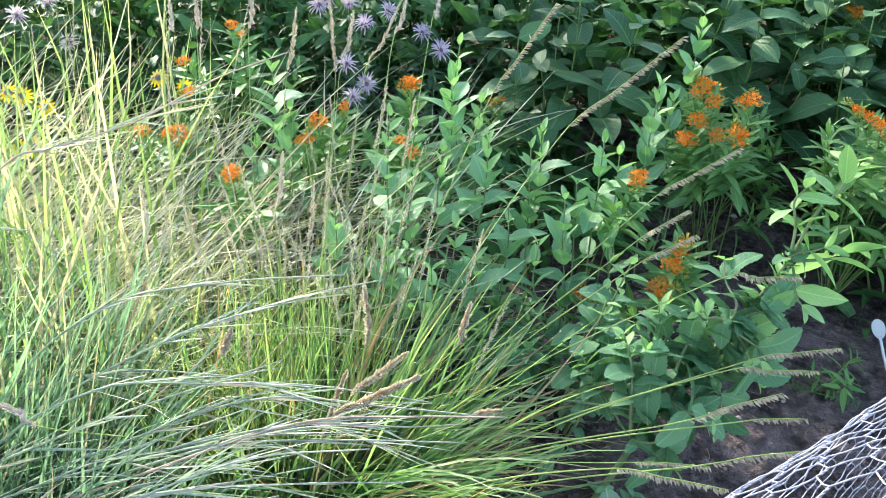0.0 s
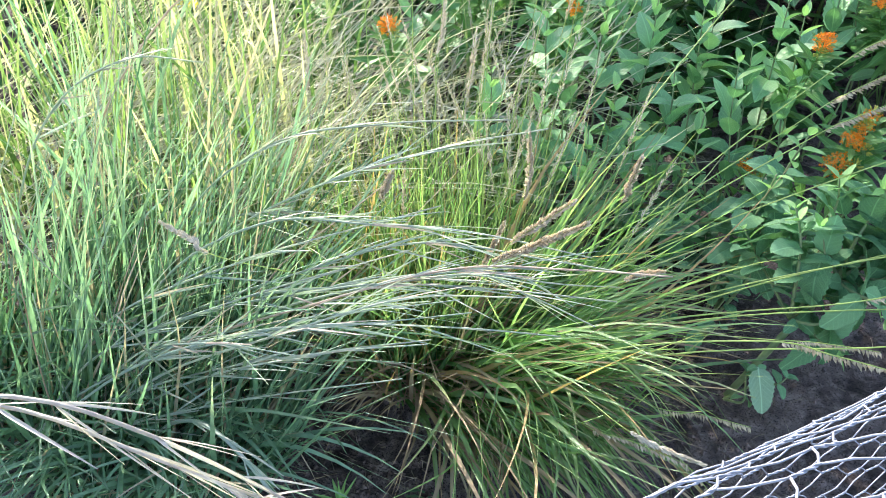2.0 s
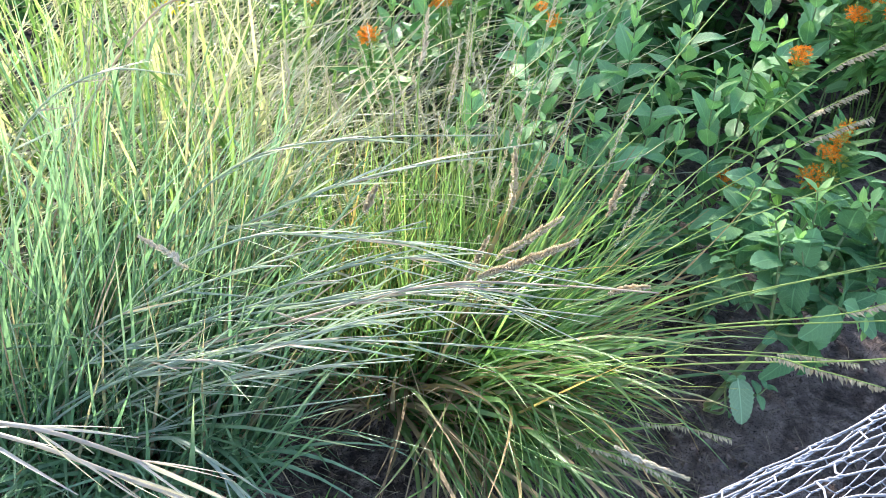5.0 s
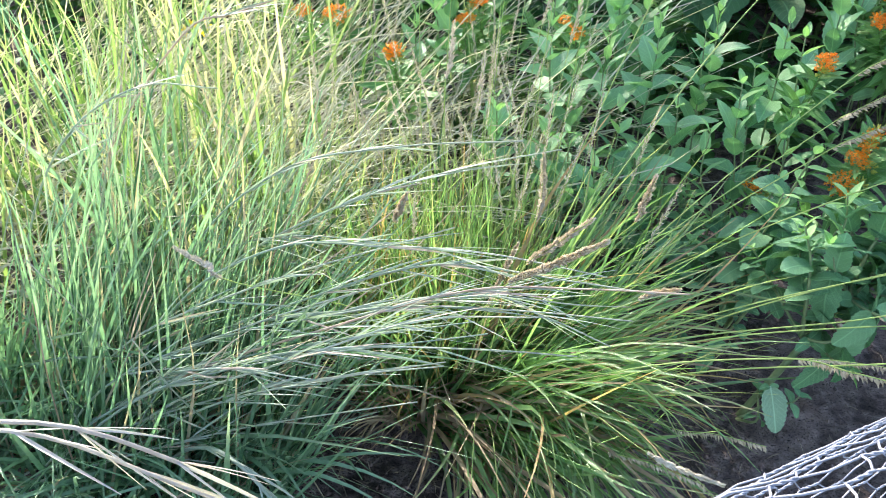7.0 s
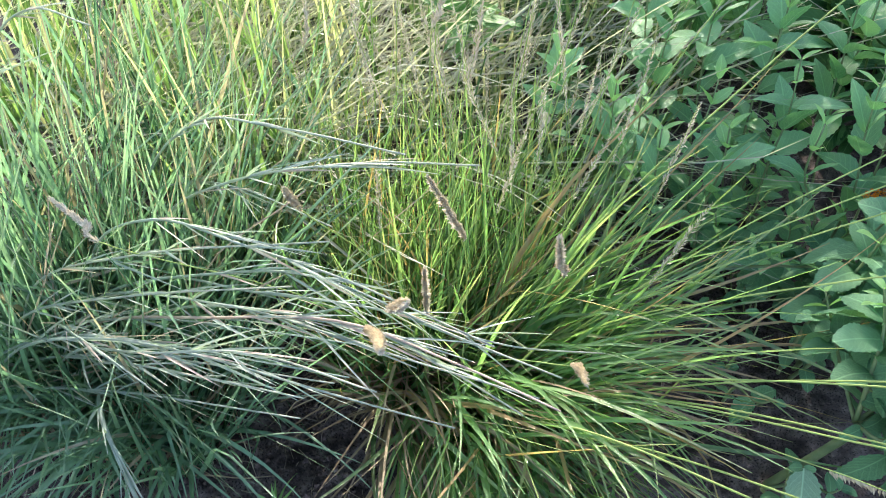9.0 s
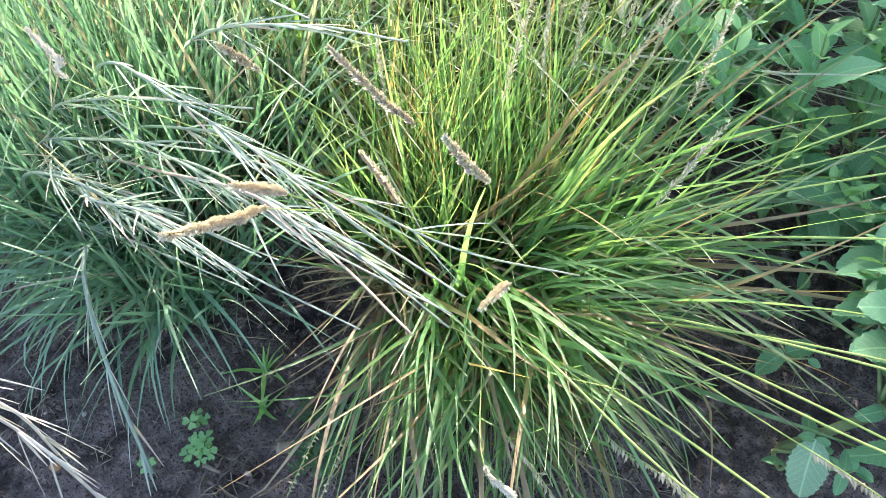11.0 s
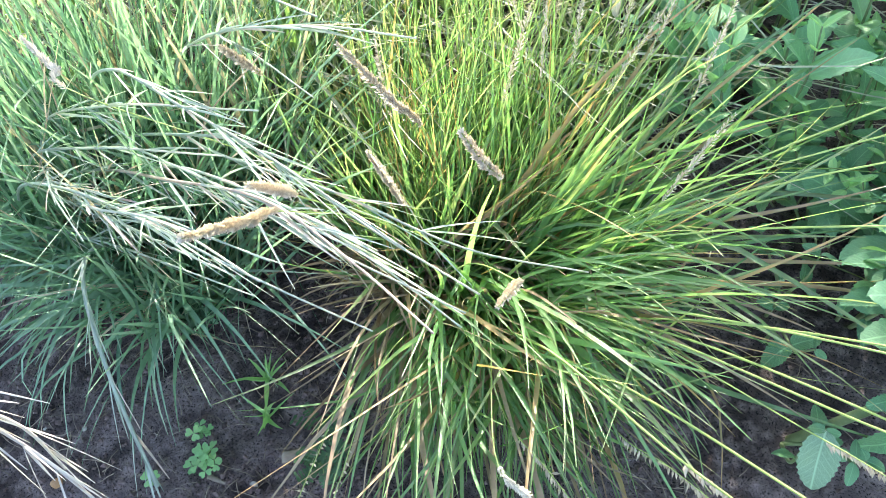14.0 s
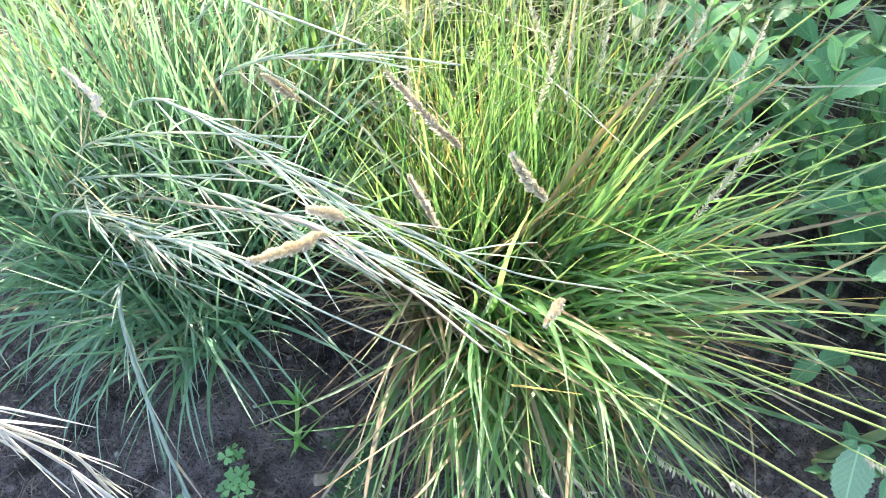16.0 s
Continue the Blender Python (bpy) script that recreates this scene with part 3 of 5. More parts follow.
# low spikes that lie out over the soil in front
for az, reach, h in ((-72, 0.44, 0.05), (-48, 0.5, 0.06), (-80, 0.42, 0.04), (-25, 0.5, 0.10), (-62, 0.5, 0.03)):
    w = np.array((math.cos(radians(az)), math.sin(radians(az)), 0))
    c = np.array(C)
    flowering_stem(rng, GRAMA, [c, c + w * reach * 0.45 + (0, 0, 0.16), c + w * reach * 0.8 + (0, 0, h + 0.04), c + w * reach + (0, 0, h - 0.02)], 0.6, 34, 0.009, 0.0011)


def bluestem_tuft(at, seed, n, height, lean_az, lean, label, droop=30):
    rng = np.random.default_rng(seed)
    tuft = thing("bluestem_tuft", at, label, "ornamental grass", "blue-green grass tufts")
    so = Soup()
    so.add(*blades(rng, int(n * 0.27), (0, 0, 0), 0.12, (lean_az, 50), (lean + 2, 16), (9, 15), (height, height * 0.45), (0.0096, 0.0034), 8, swirl=0.25, fold=0.14))
    so.add(*blades(rng, n // 13, (0, 0, 0), 0.11, (-70, 75), (34, 22), (80, 40), (height * 0.62, height * 0.25), (0.0100, 0.0026), 9, swirl=0.5, fold=0.14))
    piece("blade_mass", so.mesh("bluestem blades", BLUE_BLADE), tuft, kind="stuff")
    kinds = [Soup().add(*blades(rng, 1, (0, 0, 0), 0.0, (0, 0), (34, 18), (62, 34), (height * 0.74, height * 0.26), (0.0112, 0.0026), 9, floor=-9, swirl=0.5, fold=0.14)).mesh("drooping blade", BLUE_BLADE) for k in range(12)]
    for k in range(droop):
        a, r = rng.uniform(0, 6.28), 0.10 * math.sqrt(rng.uniform())
        piece("blade", kinds[k % 12], tuft, m=Matrix.Translation((r * math.cos(a), r * math.sin(a), 0.01)) @ Matrix.Rotation(radians(rng.normal(-70, 42)), 4, "Z"))
    dry = Soup().add(*blades(rng, n // 16, (0, 0, 0), 0.10, (lean_az, 180), (38, 24), (60, 40), (height * 0.5, height * 0.2), (0.0038, 0.001), 7))
    piece("withered_mass", dry.mesh("bluestem withered blades", DEAD_BLADE), tuft, "withered brown blades", kind="stuff")
    for k in range(n // 90):
        a, r = rng.uniform(0, 2 * math.pi), 0.1 * math.sqrt(rng.uniform())
        p = np.array((r * math.cos(a), r * math.sin(a), 0))
        q = p + (rng.normal(0.06, 0.12), rng.normal(0.02, 0.10), height * rng.uniform(0.85, 1.4))
        piece("stem", Soup().add(*tube(bez([p, (p + q) / 2 + rng.normal(0, 0.015, 3) + (-0.03, 0, 0.03), q], 8), 0.0017, 0.0008, 4)).mesh("waxy stem", FINE_CULM if k % 2 else CULM), tuft)
    return tuft


TUFTS = [((-0.47, 0.86, 0), 21, 620, 0.42), ((-0.66, 0.82, 0), 22, 620, 0.46), ((-0.55, 1.04, 0), 23, 620, 0.50), ((-0.78, 1.02, 0), 24, 620, 0.56), ((-0.92, 0.84, 0), 25, 480, 0.50)]
BLUE = [bluestem_tuft(at, s, n, h, 5, 22, "blue-green grass tuft with thin waxy stems", 110 if at[1] < 0.85 else 95 if at[1] < 0.9 else 24) for at, s, n, h in TUFTS]


def culm(rng, tuft, points, nodes=5, first=0.42, width=0.0042, reach=0.13, thick=0.0019, mat=CULM, end=0.0009, last=0.74):
    """A long waxy flowering stem that leans far over; narrow sheaths and branches splay in bundles from its nodes."""
    at = np.array(tuft.location)
    line = bez([np.array(p) - at for p in points], 30)
    ob = piece("culm", Soup().add(*tube(line, thick, end, 5)).mesh("culm", mat), tuft, "pale waxy leaning culm")
    for k in range(nodes):
        s = first + (last - first) * (k + rng.uniform(-0.25, 0.25)) / (nodes - 1)
        i = int(np.clip(s * 30, 1, 28))
        d = line[i + 1] - line[i]
        d /= np.linalg.norm(d)
        for j in range(2 + int(rng.integers(3))):
            w = d + rng.normal(0, 0.22, 3) + (0, 0, 0.05)
            w /= np.linalg.norm(w)
            L = reach * rng.uniform(0.45, 1.2) * (1.25 - 0.75 * s)
            ln = np.array([line[i] + w * L * q + d * L * 0.12 * q * q + np.array((0, 0, -0.08)) * L * q * q for q in np.linspace(0, 1, 7)])
            piece("sheath", Soup().add(*strip(ln, width * rng.uniform(0.6, 1.2), rng.normal(0, 1, 3), 0.5, 0.5)).mesh("sheath", mat), ob)
    return ob


rng = np.random.default_rng(8)


def leaning_culm(i, *pts):
    low = pts[-1][2] < 0.135
    culm(rng, BLUE[i], pts, nodes=7 if i == 1 else 6, width=0.0056 if low else 0.0040 if i == 1 else 0.0036, thick=0.0036 if low else 0.0025 if i == 1 else 0.0023, mat=DRY_CULM if i == 1 else CULM, end=0.0024 if low else 0.0016 if i == 1 else 0.0009, last=0.97 if low or i == 1 else 0.74)


leaning_culm(0, (-0.72, 0.92, 0.02), (-0.5, 0.885, 0.38), (-0.318, 0.875, 0.537), (-0.173, 0.878, 0.567), (-0.047, 0.886, 0.577), (0.1, 0.9, 0.56))
leaning_culm(0, (-0.76, 0.88, 0.02), (-0.52, 0.89, 0.28), (-0.27, 0.9, 0.45), (-0.11, 0.902, 0.533), (0.05, 0.905, 0.54), (0.16, 0.92, 0.53))
leaning_culm(0, (-0.74, 0.84, 0.02), (-0.5, 0.845, 0.27), (-0.24, 0.85, 0.44), (-0.06, 0.868, 0.53), (0.08, 0.86, 0.57), (0.19, 0.845, 0.6))
leaning_culm(0, (-0.7, 0.8, 0.02), (-0.48, 0.79, 0.28), (-0.25, 0.77, 0.46), (-0.1, 0.79, 0.54), (0.04, 0.8, 0.57))
leaning_culm(0, (-0.66, 0.87, 0.02), (-0.38, 0.885, 0.33), (-0.07, 0.883, 0.504), (0.03, 0.91, 0.47), (0.12, 0.93, 0.42))
leaning_culm(0, (-0.68, 0.82, 0.02), (-0.44, 0.8, 0.27), (-0.22, 0.8, 0.4), (-0.08, 0.82, 0.44))
leaning_culm(2, (-0.72, 1.02, 0.02), (-0.54, 1.02, 0.38), (-0.36, 1.0, 0.57), (-0.18, 0.96, 0.66), (-0.02, 0.95, 0.7))
leaning_culm(2, (-0.7, 1.02, 0.02), (-0.5, 1.0, 0.34), (-0.3, 0.98, 0.52), (-0.12, 1.0, 0.61), (0.02, 1.01, 0.66))
leaning_culm(1, (-0.80, 0.62, 0.02), (-0.66, 0.50, 0.40), (-0.47, 0.45, 0.62), (-0.332, 0.472, 0.655), (-0.25, 0.51, 0.585), (-0.18, 0.55, 0.48), (-0.13, 0.575, 0.40), (-0.09, 0.585, 0.335), (-0.04, 0.59, 0.28))
leaning_culm(1, (-0.82, 0.66, 0.02), (-0.68, 0.53, 0.40), (-0.50, 0.48, 0.58), (-0.36, 0.485, 0.615), (-0.26, 0.51, 0.55), (-0.19, 0.55, 0.46), (-0.142, 0.585, 0.395), (-0.105, 0.587, 0.34))
leaning_culm(0, (-0.78, 0.74, 0.02), (-0.52, 0.745, 0.31), (-0.345, 0.767, 0.425), (-0.2, 0.79, 0.47), (-0.04, 0.82, 0.48), (0.08, 0.86, 0.46))
leaning_culm(0, (-0.72, 0.9, 0.02), (-0.55, 0.88, 0.25), (-0.403, 0.869, 0.368), (-0.26, 0.865, 0.44), (-0.152, 0.865, 0.484), (0.0, 0.88, 0.5), (0.14, 0.92, 0.48))
leaning_culm(0, (-0.7, 0.95, 0.02), (-0.48, 0.94, 0.28), (-0.258, 0.932, 0.391), (-0.08, 0.95, 0.45), (0.06, 1.0, 0.42), (0.146, 1.094, 0.353))
leaning_culm(2, (-0.85, 1.08, 0.02), (-0.65, 1.08, 0.25), (-0.51, 1.075, 0.35), (-0.36, 1.05, 0.42), (-0.2, 1.03, 0.45))
leaning_culm(2, (-0.75, 1.1, 0.02), (-0.55, 1.1, 0.2), (-0.38, 1.09, 0.2), (-0.253, 1.079, 0.137))
leaning_culm(0, (-0.58, 0.83, 0.02), (-0.46, 0.78, 0.20), (-0.345, 0.725, 0.285), (-0.235, 0.672, 0.235), (-0.15, 0.63, 0.12))
leaning_culm(0, (-0.7, 0.86, 0.02), (-0.52, 0.8, 0.3), (-0.36, 0.76, 0.42), (-0.22, 0.74, 0.46))
for k in range(6):
    up, back = 0.05 * k, 0.035 * (k % 3)
    leaning_culm(k % 2 * 2, (-0.84 + 0.02 * k, 0.72 + back, 0.02), (-0.58, 0.75 + back, 0.17 + 0.6 * up), (-0.36, 0.79 + back, 0.27 + 0.8 * up), (-0.12 + 0.03 * (k % 4), 0.84 + back, 0.34 + up))
leaning_culm(3, (-0.95, 1.15, 0.02), (-0.78, 1.18, 0.42), (-0.601, 1.2, 0.655), (-0.504, 1.2, 0.702), (-0.376, 1.2, 0.758), (-0.254, 1.2, 0.834), (-0.149, 1.2, 0.883))
leaning_culm(3, (-0.98, 1.0, 0.02), (-0.8, 0.98, 0.4), (-0.66, 0.96, 0.6), (-0.52, 0.95, 0.7), (-0.4, 0.94, 0.72))


def meadow(at, size, seed, n, height, under, straw, seeds, label, mat=None, lean=12):
    """A stand of tall sunlit grass: straight upright blades, a low leafy undergrowth and long pale straw that has lodged over it."""
    rng = np.random.default_rng(seed)
    ob = thing("grass_stand", at, label, "grass", "sunlit grass stands")

    def spots(m, z):
        return np.stack([rng.uniform(-size[0], size[0], m), rng.uniform(-size[1], size[1], m), rng.uniform(0, z, m)], 1)

    so = Soup().add(*blades(rng, n, spots(n, 0.0), 0.02, (40, 180), (lean, 12), (10, 20), (height, height * 0.42), (0.0118, 0.0040), 6, swirl=0.3, fold=0.15))
    piece("blade_mass", so.mesh("stand blades", mat or SUNNY_BLADE), ob, kind="stuff")
    low = Soup().add(*blades(rng, under, spots(under, 0.06), 0.02, (40, 180), (38, 30), (40, 40), (0.17, 0.08), (0.0135, 0.005), 5, swirl=0.8, fold=0.12, taper=0.6))
    piece("undergrowth", low.mesh("low leaves", SUNNY_BLADE), ob, "low yellow-green leafy undergrowth", kind="stuff")
    st = Soup().add(*blades(rng, straw, spots(straw, 0.26), 0.02, (25, 60), (68, 26), (14, 24), (0.46, 0.18), (0.0052, 0.0020), 6, swirl=0.3))
    piece("straw_mass", st.mesh("lodged straw", STRAW), ob, "lodged pale straw", kind="stuff")
    for k in range(seeds):
        p = spots(1, 0.0)[0]
        q = p + (rng.normal(0.03, 0.07), rng.normal(0, 0.05), height * rng.uniform(1.15, 1.6))
        flowering_stem(rng, ob, [p + np.array(at), (p + q) / 2 + np.array(at) + rng.normal(0, 0.012, 3), q + np.array(at)], 0.66, 150, 0.008, 0.001, mat=STRAW if k % 2 else STEM_GREEN, wool=True)
    return ob


meadow((-0.88, 1.52, 0), (0.34, 0.26), 31, 130, 0.58, 190, 420, 6, "tall yellow-green grass stand with pale lodged straw")
meadow((-0.30, 1.62, 0), (0.26, 0.20), 32, 90, 0.30, 200, 120, 14, "yellow-green grass stand with nodding dry spikes")
meadow((-1.05, 2.05, 0), (0.45, 0.30), 33, 130, 0.52, 150, 420, 5, "tall sunlit grass stand before the shrubs")
meadow((-0.35, 2.05, 0), (0.30, 0.20), 34, 80, 0.34, 140, 160, 8, "thin sunlit grass stand among orange flowers")
meadow((-1.25, 1.25, 0), (0.25, 0.45), 35, 170, 0.56, 140, 200, 4, "tall green grass stand at the bed's edge")
meadow((-0.74, 1.28, 0), (0.24, 0.12), 36, 50, 0.60, 60, 60, 2, "upright blue-green grass stand behind the tufts", BLUE_BLADE, 8)
meadow((-0.56, 1.27, 0), (0.15, 0.10), 37, 90, 0.40, 90, 40, 3, "upright yellow-green grass stand beside the clump", None, 6)


# ---- broad-leaved plants ----
MINT = [leaf_mesh("mint leaf", MINT_LEAF, 0.40 + 0.06 * s, 0.43, 14, 0.055, 0.14 + 0.06 * s, 0.12 + 0.12 * s, 0.03, 0.98, s) for s in range(3)]
MINT_WITHERED = leaf_mesh("withered leaf", MINT_DRY, 0.30, 0.45, 7, 0.03, 0.5, 0.5, 0.07, 0.9, 5)
MINT_YOUNG = [leaf_mesh("young leaf", MINT_TIP, 0.40, 0.45, 8, 0.03, 0.24, 0.16, 0.02, 0.95, s) for s in range(2)]
TOOTH = [leaf_mesh("toothed leaf", TOOTH_LEAF, 0.58 + 0.06 * s, 0.45, 18, 0.06, 0.10 + 0.05 * s, 0.22 + 0.14 * s, 0.05, 0.62, s) for s in range(3)]
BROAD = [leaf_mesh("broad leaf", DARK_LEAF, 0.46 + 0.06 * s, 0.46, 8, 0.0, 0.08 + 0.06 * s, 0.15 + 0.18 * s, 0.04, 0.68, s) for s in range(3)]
NARROW = [leaf_mesh("narrow leaf", NARROW_LEAF, 0.25, 0.40, 6, 0.0, 0.18, 0.25, 0.03, 1.0, s) for s in range(2)]
LANCE = [leaf_mesh("lance leaf", BERG_LEAF, 0.30, 0.35, 6, 0.02, 0.2, 0.25, 0.02, 1.1, s) for s in range(2)]


def leafy_plant(name, label, category, stems, leaves, young, size, gap, seed, group="", stalk=None, thick=0.0028, bare=0.12, lift=28, whorl=2, sag=0.04, leaf_label=""):
    """A plant of several stalks with leaves in crossed pairs. stems: (foot, tip) of each stalk."""
    rng = np.random.default_rng(seed)
    feet = np.array(stems[0][0], float)
    plant = thing(name, tuple(feet), label, category, group)
    thick0, bare0 = thick, bare
    for foot, tip, *own in stems:
        thick, bare = (own + [thick0, bare0][len(own):]) if own else (thick0, bare0)
        foot, tip = np.array(foot, float) - feet, np.array(tip, float) - feet
        L = np.linalg.norm(tip - foot)
        top = foot[2] > 0.5
        line = bez([foot, foot + (tip - foot) * 0.4 + np.array((rng.normal(0, 0.012), rng.normal(0, 0.012), sag * L)), foot + (tip - foot) * 0.75 + rng.normal(0, 0.006, 3), tip], 16)
        piece("stalk", Soup().add(*tube(line, thick, thick * 0.45, 6)).mesh("stalk", stalk or STALK), plant)
        count = max(3, int(L / gap))
        turn = rng.uniform(0, math.pi)
        for k in range(count):
            s = bare + (0.985 - bare) * (k / (count - 1)) ** 0.9
            i = min(int(s * 16), 15)
            p = line[i] + (line[i + 1] - line[i]) * (s * 16 - i)
            d = Vector(line[i + 1] - line[i]).normalized()
            a = d.cross(Vector((0.3, 0.9, 0.1))).normalized()
            b = d.cross(a)
            turn += math.pi / 2 + rng.normal(0, 0.2)
            grown = min(1.0, 0.4 + 1.1 * s) * (1 if s < 0.62 else max(0.5, 1 - 1.3 * (s - 0.62)))
            up = math.radians(lift + rng.normal(0, 12) + 16 * max(0, s - 0.6) / 0.4)
            for j in range(whorl):
                ang = turn + j * 2 * math.pi / whorl + rng.normal(0, 0.15)
                out = a * math.cos(ang) + b * math.sin(ang)
                w = out * math.cos(up) + d * math.sin(up) + Vector((0, 0, -0.05))
                pool = young if (young and s > (0.3 if top else 0.8)) else leaves
                me = pool[int(rng.integers(len(pool)))]
                if pool is MINT and s < 0.55 and rng.uniform() < 0.05:
                    me = MINT_WITHERED
                piece("leaf", me, plant, m=basis(w, Vector((0, 0, 1)) * 0.6 + d * 0.7, size * grown * rng.uniform(0.75, 1.15) * ((1.05 if top else 0.8) if pool is young else 1), Vector(p), rng.normal(0, 0.3)))
    return plant


def spray(rng, centre, n, r, h, back=0.0):
    """Feet and tips for n stalks round a centre."""
    out = []
    for k in range(n):
        a = rng.uniform(0, 2 * math.pi)
        q = r * math.sqrt(rng.uniform())
        f = (centre[0] + q * math.cos(a) * 0.6, centre[1] + q * math.sin(a) * 0.6, 0)
        out.append((f, (centre[0] + q * math.cos(a) * 1.3 + rng.normal(0, 0.02), centre[1] + q * math.sin(a) * 1.3 + back, h * rng.uniform(0.75, 1.1))))
    return out


def tips(points, pull=(0.02, -0.06)):
    """Stalks that end at the given tips; their feet stand a little off below them."""
    return [((x + pull[0] + 0.25 * pull[0] * math.sin(37 * x), y + pull[1] + 0.02 * math.sin(53 * x), 0), (x, y, z)) for x, y, z in points]


leafy_plant("leafy_mint", "upright soft green leafy mint in the bed", "herb", tips([(0.129, 1.85, 0.503), (0.032, 1.80, 0.494), (-0.022, 1.75, 0.449), (0.187, 1.75, 0.404), (0.08, 1.70, 0.36), (0.13, 1.62, 0.33)]), MINT, MINT_YOUNG, 0.092, 0.062, 41, "leafy mints", stalk=STALK_PALE, lift=46, bare=0.3)
leafy_plant("leafy_mint", "upright soft green leafy mint in the bed", "herb", tips([(0.227, 1.90, 0.479), (0.25, 1.95, 0.503), (0.308, 1.75, 0.433), (0.26, 1.66, 0.36), (0.34, 1.86, 0.42)]), MINT, MINT_YOUNG, 0.092, 0.062, 42, "leafy mints", stalk=STALK_PALE, lift=46, bare=0.3)
leafy_plant("leafy_mint", "tall leafy mint with pale young tips among grass", "herb", tips([(-0.091, 1.80, 0.567), (0.036, 2.05, 0.661), (0.027, 2.0, 0.573), (-0.05, 1.95, 0.48), (0.10, 2.05, 0.52)]), MINT, MINT_YOUNG, 0.092, 0.062, 43, "leafy mints", stalk=STALK_PALE, lift=46, bare=0.3)
leafy_plant("leafy_mint", "tall leafy mint with pale young tips among grass", "herb", tips([(-0.407, 2.0, 0.598), (-0.36, 1.98, 0.48), (-0.44, 1.95, 0.42)]), MINT, MINT_YOUNG, 0.092, 0.062, 44, "leafy mints", stalk=STALK_PALE, lift=46, bare=0.3)
leafy_plant("leafy_mint", "low leafy mint behind the grass clump", "herb", tips([(-0.172, 1.62, 0.40), (0.042, 1.55, 0.34), (-0.06, 1.60, 0.36), (-0.02, 1.62, 0.34)]), MINT, MINT_YOUNG, 0.084, 0.055, 45, "leafy mints", stalk=STALK_PALE, lift=46, bare=0.3)
leafy_plant("leafy_mint", "upright soft green leafy mint in the bed", "herb", tips([(0.391, 1.90, 0.511), (0.44, 1.96, 0.46), (0.43, 1.82, 0.36)]), MINT, MINT_YOUNG, 0.104, 0.068, 46, "leafy mints", stalk=STALK_PALE, lift=46, bare=0.3)
leafy_plant("leafy_mint", "upright soft green leafy mint in the bed", "herb", tips([(0.548, 2.2, 0.556), (0.60, 2.26, 0.50), (0.664, 2.4, 0.702)]), MINT, MINT_YOUNG, 0.104, 0.068, 47, "leafy mints", stalk=STALK_PALE, lift=46, bare=0.3)

# serrated broad leaves near the front, and the light green plant beside them
# one stout stalk that leans out from its foot, with leafy side shoots that end in pale rosettes
SPRAWL = [(0.385, 1.25, 0.0), (0.445, 1.27, 0.20), (0.50, 1.30, 0.28), (0.59, 1.36, 0.41), (0.68, 1.42, 0.52)]
UPPER_SHOOTS = [(SPRAWL[0], (0.68, 1.42, 0.52), 0.0075, 0.42), (SPRAWL[4], (0.68, 1.45, 0.65), 0.0032, 0.05), (SPRAWL[4], (0.765, 1.50, 0.685), 0.0036, 0.05), (SPRAWL[4], (0.735, 1.43, 0.55), 0.003, 0.1), (SPRAWL[1], (0.405, 1.33, 0.39), 0.0036, 0.15), (SPRAWL[2], (0.452, 1.31, 0.37), 0.003, 0.15), (SPRAWL[2], (0.545, 1.38, 0.42), 0.0034, 0.15), (SPRAWL[3], (0.66, 1.38, 0.44), 0.003, 0.1), (SPRAWL[3], (0.575, 1.44, 0.50), 0.003, 0.1), (SPRAWL[1], (0.35, 1.40, 0.28), 0.003, 0.2), (SPRAWL[2], (0.56, 1.27, 0.27), 0.003, 0.1), (SPRAWL[3], (0.65, 1.32, 0.33), 0.003, 0.1), (SPRAWL[1], (0.50, 1.34, 0.20), 0.003, 0.2)]
LOWER_SHOOTS = [(SPRAWL[1], (0.42, 1.40, 0.33), 0.003, 0.2), (SPRAWL[2], (0.49, 1.42, 0.40), 0.003, 0.15), (SPRAWL[3], (0.52, 1.33, 0.45), 0.003, 0.1), (SPRAWL[2], (0.57, 1.36, 0.33), 0.003, 0.1), (SPRAWL[4], (0.70, 1.36, 0.47), 0.003, 0.1), (SPRAWL[4], (0.80, 1.47, 0.54), 0.003, 0.1), (SPRAWL[2], (0.55, 1.34, 0.22), 0.003, 0.1), (SPRAWL[2], (0.60, 1.40, 0.28), 0.003, 0.1), (SPRAWL[3], (0.62, 1.45, 0.36), 0.003, 0.1), (SPRAWL[1], (0.48, 1.38, 0.28), 0.003, 0.15), (SPRAWL[2], (0.46, 1.36, 0.44), 0.003, 0.15), (SPRAWL[3], (0.68, 1.46, 0.30), 0.003, 0.1), (SPRAWL[1], (0.51, 1.25, 0.24), 0.003, 0.1), (SPRAWL[1], (0.53, 1.25, 0.16), 0.003, 0.1), (SPRAWL[2], (0.58, 1.31, 0.30), 0.003, 0.1), (SPRAWL[2], (0.56, 1.22, 0.31), 0.003, 0.1), (SPRAWL[3], (0.63, 1.28, 0.40), 0.003, 0.1), (SPRAWL[3], (0.60, 1.30, 0.22), 0.003, 0.15)]
leafy_plant("toothed_plant", "sprawling plant with stout stalk, serrated leaves and pale young tips", "herb",
            UPPER_SHOOTS + LOWER_SHOOTS,
            TOOTH, MINT_YOUNG, 0.080, 0.026, 51, "serrated plants", STALK_PALE, 0.004, 0.1, 22, 2, 0.06)
